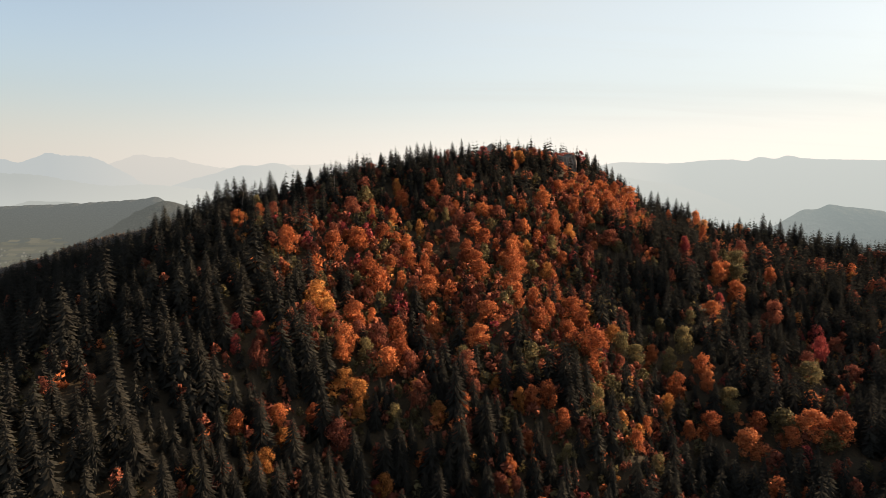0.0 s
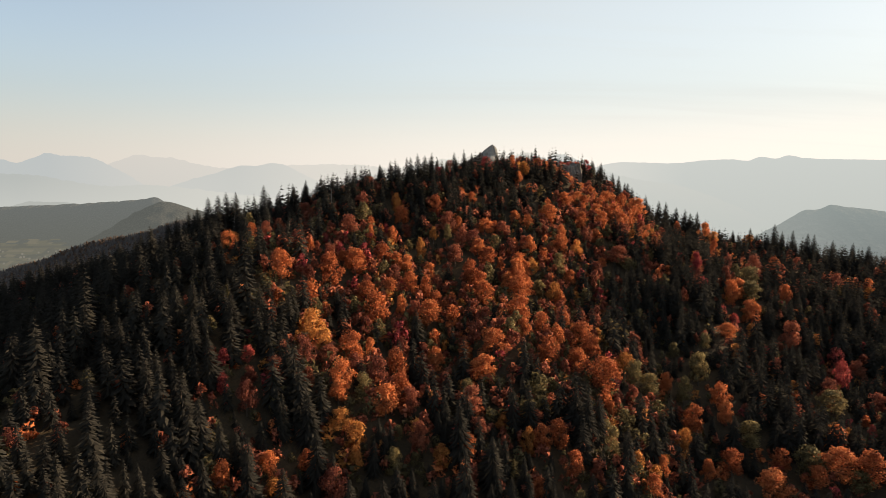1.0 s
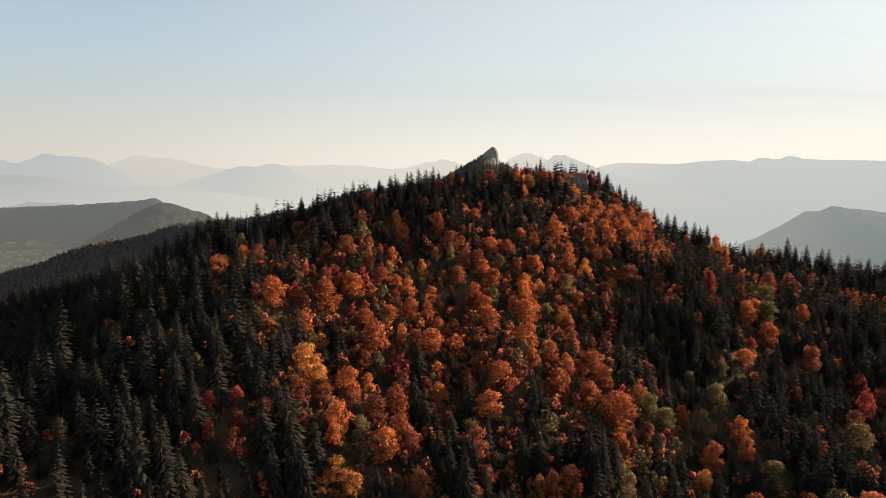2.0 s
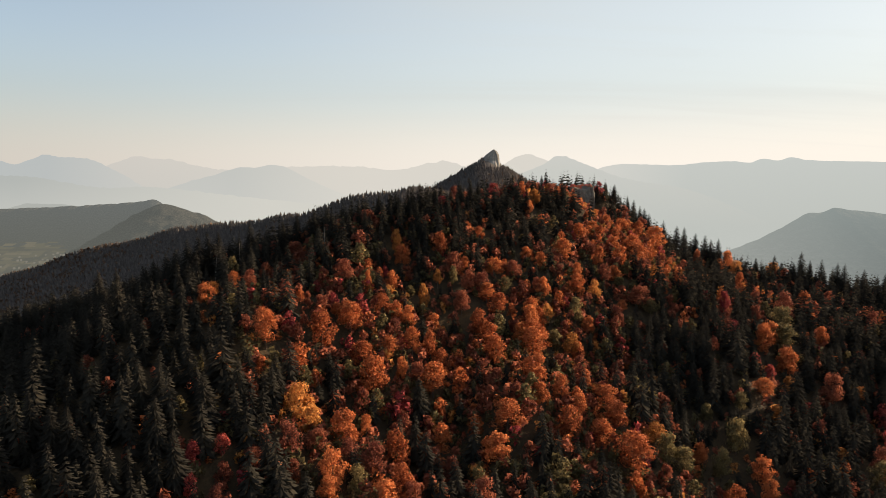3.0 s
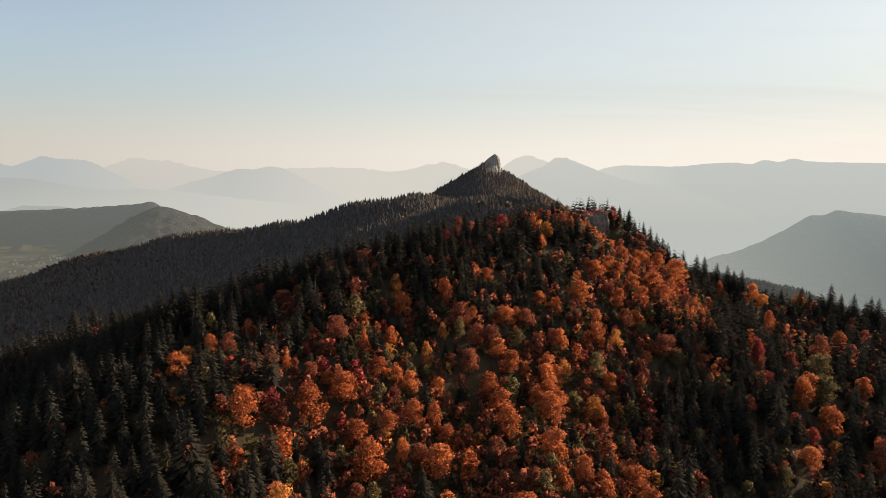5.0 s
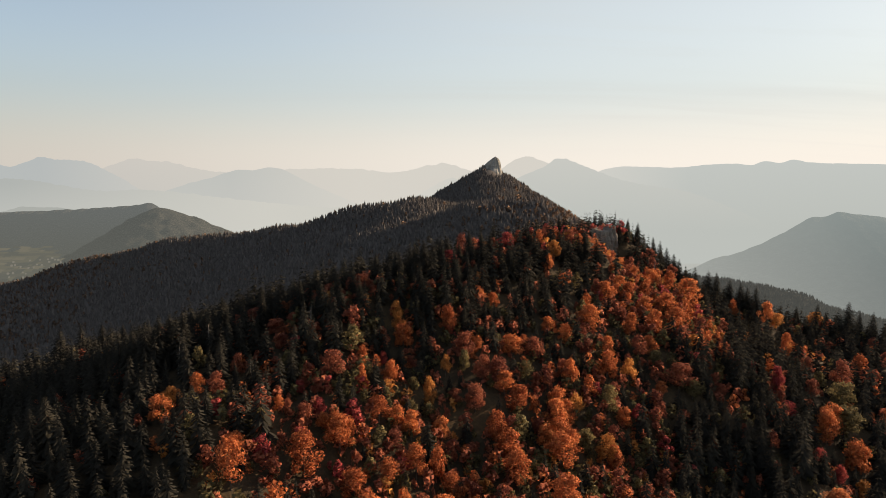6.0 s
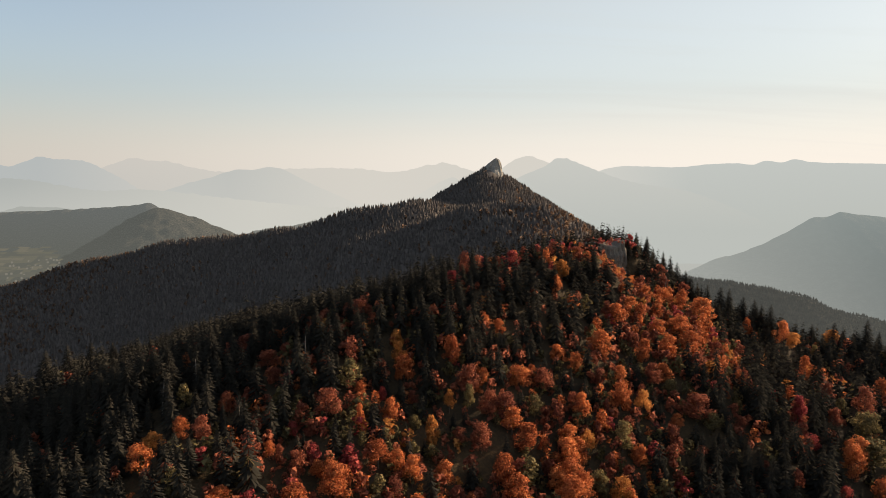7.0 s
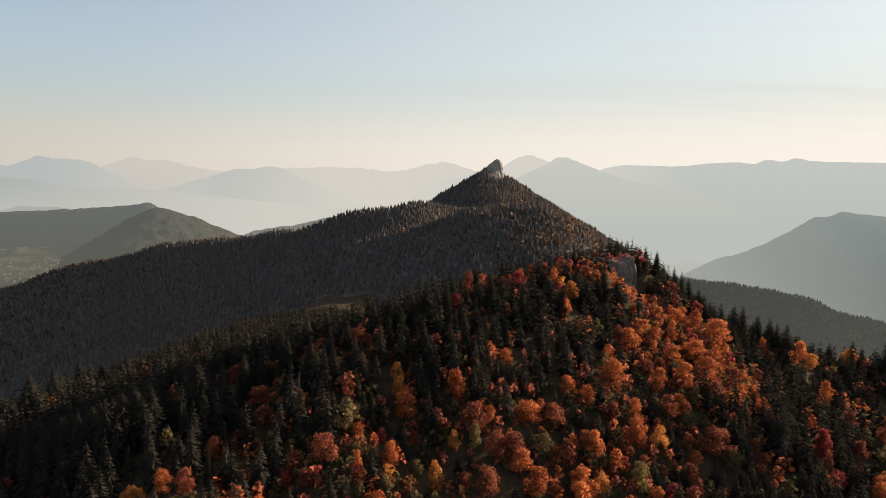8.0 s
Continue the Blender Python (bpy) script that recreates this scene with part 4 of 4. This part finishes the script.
hazy = low_ridge(fx, fy) > fz - 14
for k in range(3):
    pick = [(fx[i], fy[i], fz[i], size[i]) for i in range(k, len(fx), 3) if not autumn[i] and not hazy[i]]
    wood("far_spruce_wood", far_spruce(rs), pick, k, HAZE_NEEDLE, "far dark spruce forest on the ridges below the rocky peak", "spruce forest")
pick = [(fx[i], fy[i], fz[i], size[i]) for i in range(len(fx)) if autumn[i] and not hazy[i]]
wood("far_broadleaf_wood", leaf_cloud(rs, 10.0, 4.2, 36, 2.1, 6, 0.2), pick, 5, HAZE_AUTUMN, "far autumn broadleaf trees scattered among spruce forest", "broadleaf forest")
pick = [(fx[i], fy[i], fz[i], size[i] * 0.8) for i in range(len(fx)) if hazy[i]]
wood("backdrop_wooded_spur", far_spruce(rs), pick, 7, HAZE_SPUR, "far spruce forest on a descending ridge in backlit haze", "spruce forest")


# ---- the same spruce wood goes on over the lower slope and the shoulder beside the hill ----
gx, gy = np.meshgrid(np.arange(-420, 640, 9.0), np.arange(-220, 520, 9.0))
ox, oy = gx.ravel() + rs.uniform(-3.4, 3.4, gx.size), gy.ravel() + rs.uniform(-3.4, 3.4, gx.size)
oz = height(ox, oy)
inside = (np.abs(ox) < 0.74 * oy + 22) & (oy > 92) & (oz > -0.55 * oy - 14)
pick = [(ox[i], oy[i], oz[i], float(rs.uniform(0.7, 1.2))) for i in range(len(ox)) if not inside[i]]
wood("lower_spruce_wood", far_spruce(rs), pick, 6, NEEDLE, "dark spruce wood on the lower slopes of the hill", "spruce wood")


# ======== rocks ========
def crag(name, label, cx, cy, z0, z1, left, right, deep, mat, seed, flute, tilt=0.0, rings=26, sides=64, square=1.0):
    """A rock tooth: outlines that widen downwards, broken by upright flutes and ledges."""
    vs, fs = [], []
    for k in range(rings):
        u = k / (rings - 1)
        z = z1 - (z1 - z0) * u
        ledge = 0.02 * math.sin(23 * u + seed) + 0.012 * math.sin(51 * u)
        for s in range(sides):
            a = 6.2832 * s / sides
            c, d = math.cos(a), math.sin(a)
            ex = (right(u) if c > 0 else left(u)) * (1 + ledge)
            ey = deep(u) * (1 + ledge)
            n = flute * (noise.noise((4 * c + seed, 4 * d, u * 1.2)) + 0.5 * noise.noise((11 * c + seed, 11 * d, u * 3)) - 0.9 * abs(noise.noise((9 * c, 9 * d + seed, u * 0.8))) + 0.3 * noise.noise((23 * c, 23 * d, u * 9))) * (0.3 + 0.7 * u)
            vs.append((cx + (ex + n) * math.copysign(abs(c) ** square, c), cy + (ey + n) * math.copysign(abs(d) ** square, d), z + tilt * ex * c + 0.7 * flute * noise.noise((1.7 * c + 5, 1.7 * d + seed, 3 * u))))
    top = len(vs)
    vs.append((cx, cy, z1 + 0.02 * (z1 - z0)))
    for k in range(rings - 1):
        for s in range(sides):
            i, j = k * sides + s, k * sides + (s + 1) % sides
            fs += [(i, i + sides, j + sides), (i, j + sides, j)]
    fs += [(top, s, (s + 1) % sides) for s in range(sides)]
    return tagged(mesh_object(name, vs, fs, [mat]), label, "rock")


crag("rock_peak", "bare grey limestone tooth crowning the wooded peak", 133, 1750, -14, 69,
     lambda u: 1 + 7 * min(1, 7 * u) ** 0.5 + 96 * u ** 1.12, lambda u: 1 + 7 * min(1, 7 * u) ** 0.5 + 10 * min(1, 2 * u) ** 0.6 + 70 * max(0, u - 0.5), lambda u: 6 + 30 * u + 100 * max(0, u - 0.35), HAZE_ROCK, 3, 4.6)
crag("rock_outcrop", "tan limestone cliff with upright cracks below the summit meadow", 79, 431, -26, 8.6,
     lambda u: 12.5 * min(1, 0.88 + 0.6 * u) + 2 * u, lambda u: 10.5 * min(1, 0.88 + 0.8 * u) + 2 * u, lambda u: 11 * min(1, 0.86 + 0.8 * u) + 2 * u, ROCK, 9, 3.2, 0.16, 44, 140, 0.66)


# ======== dead trees: pale bare stems among the spruces ========
def make_dead_tree(seed):
    r = np.random.RandomState(seed)
    tree = new("dead_tree")
    bend = r.uniform(-0.5, 0.5, 2)
    line = [(0, 0, -1), (bend[0] * 0.3, bend[1] * 0.3, 4), (bend[0], bend[1], 9), (bend[0] * 1.4, bend[1] * 1.6, 13)]
    part("trunk", *tube(line, [0.26, 0.2, 0.13, 0.04], 6), DEAD, tree, "grey weathered trunk")
    for k in range(11):
        z, a, l = r.uniform(4, 12), r.uniform(0, 6.28), r.uniform(0.5, 1.5)
        o = np.array((bend[0] * z / 9, bend[1] * z / 9, z))
        part("branch", *tube([o, o + (math.cos(a) * l, math.sin(a) * l, r.uniform(-0.3, 0.4))], [0.06, 0.02], 4), DEAD, tree)
    return tagged(tree, "bare dead conifer with short broken branches", "dead tree", "dead trees on the hill")


for k, (x, y, tall) in enumerate([(-104, 290, 12), (-118, 262, 11), (-80, 280, 11), (-60, 258, 10), (88, 424, 9), (-86, 270, 11), (-49, 286, 12), (100, 398, 12)]):
    snag = make_dead_tree(90 + k)
    snag.matrix_basis = pose(x, y, float(height(x, y)), 3 * math.sin(k), 4 * math.cos(2 * k), 40 * k) @ Matrix.Diagonal((1, 1, tall / 13, 1))
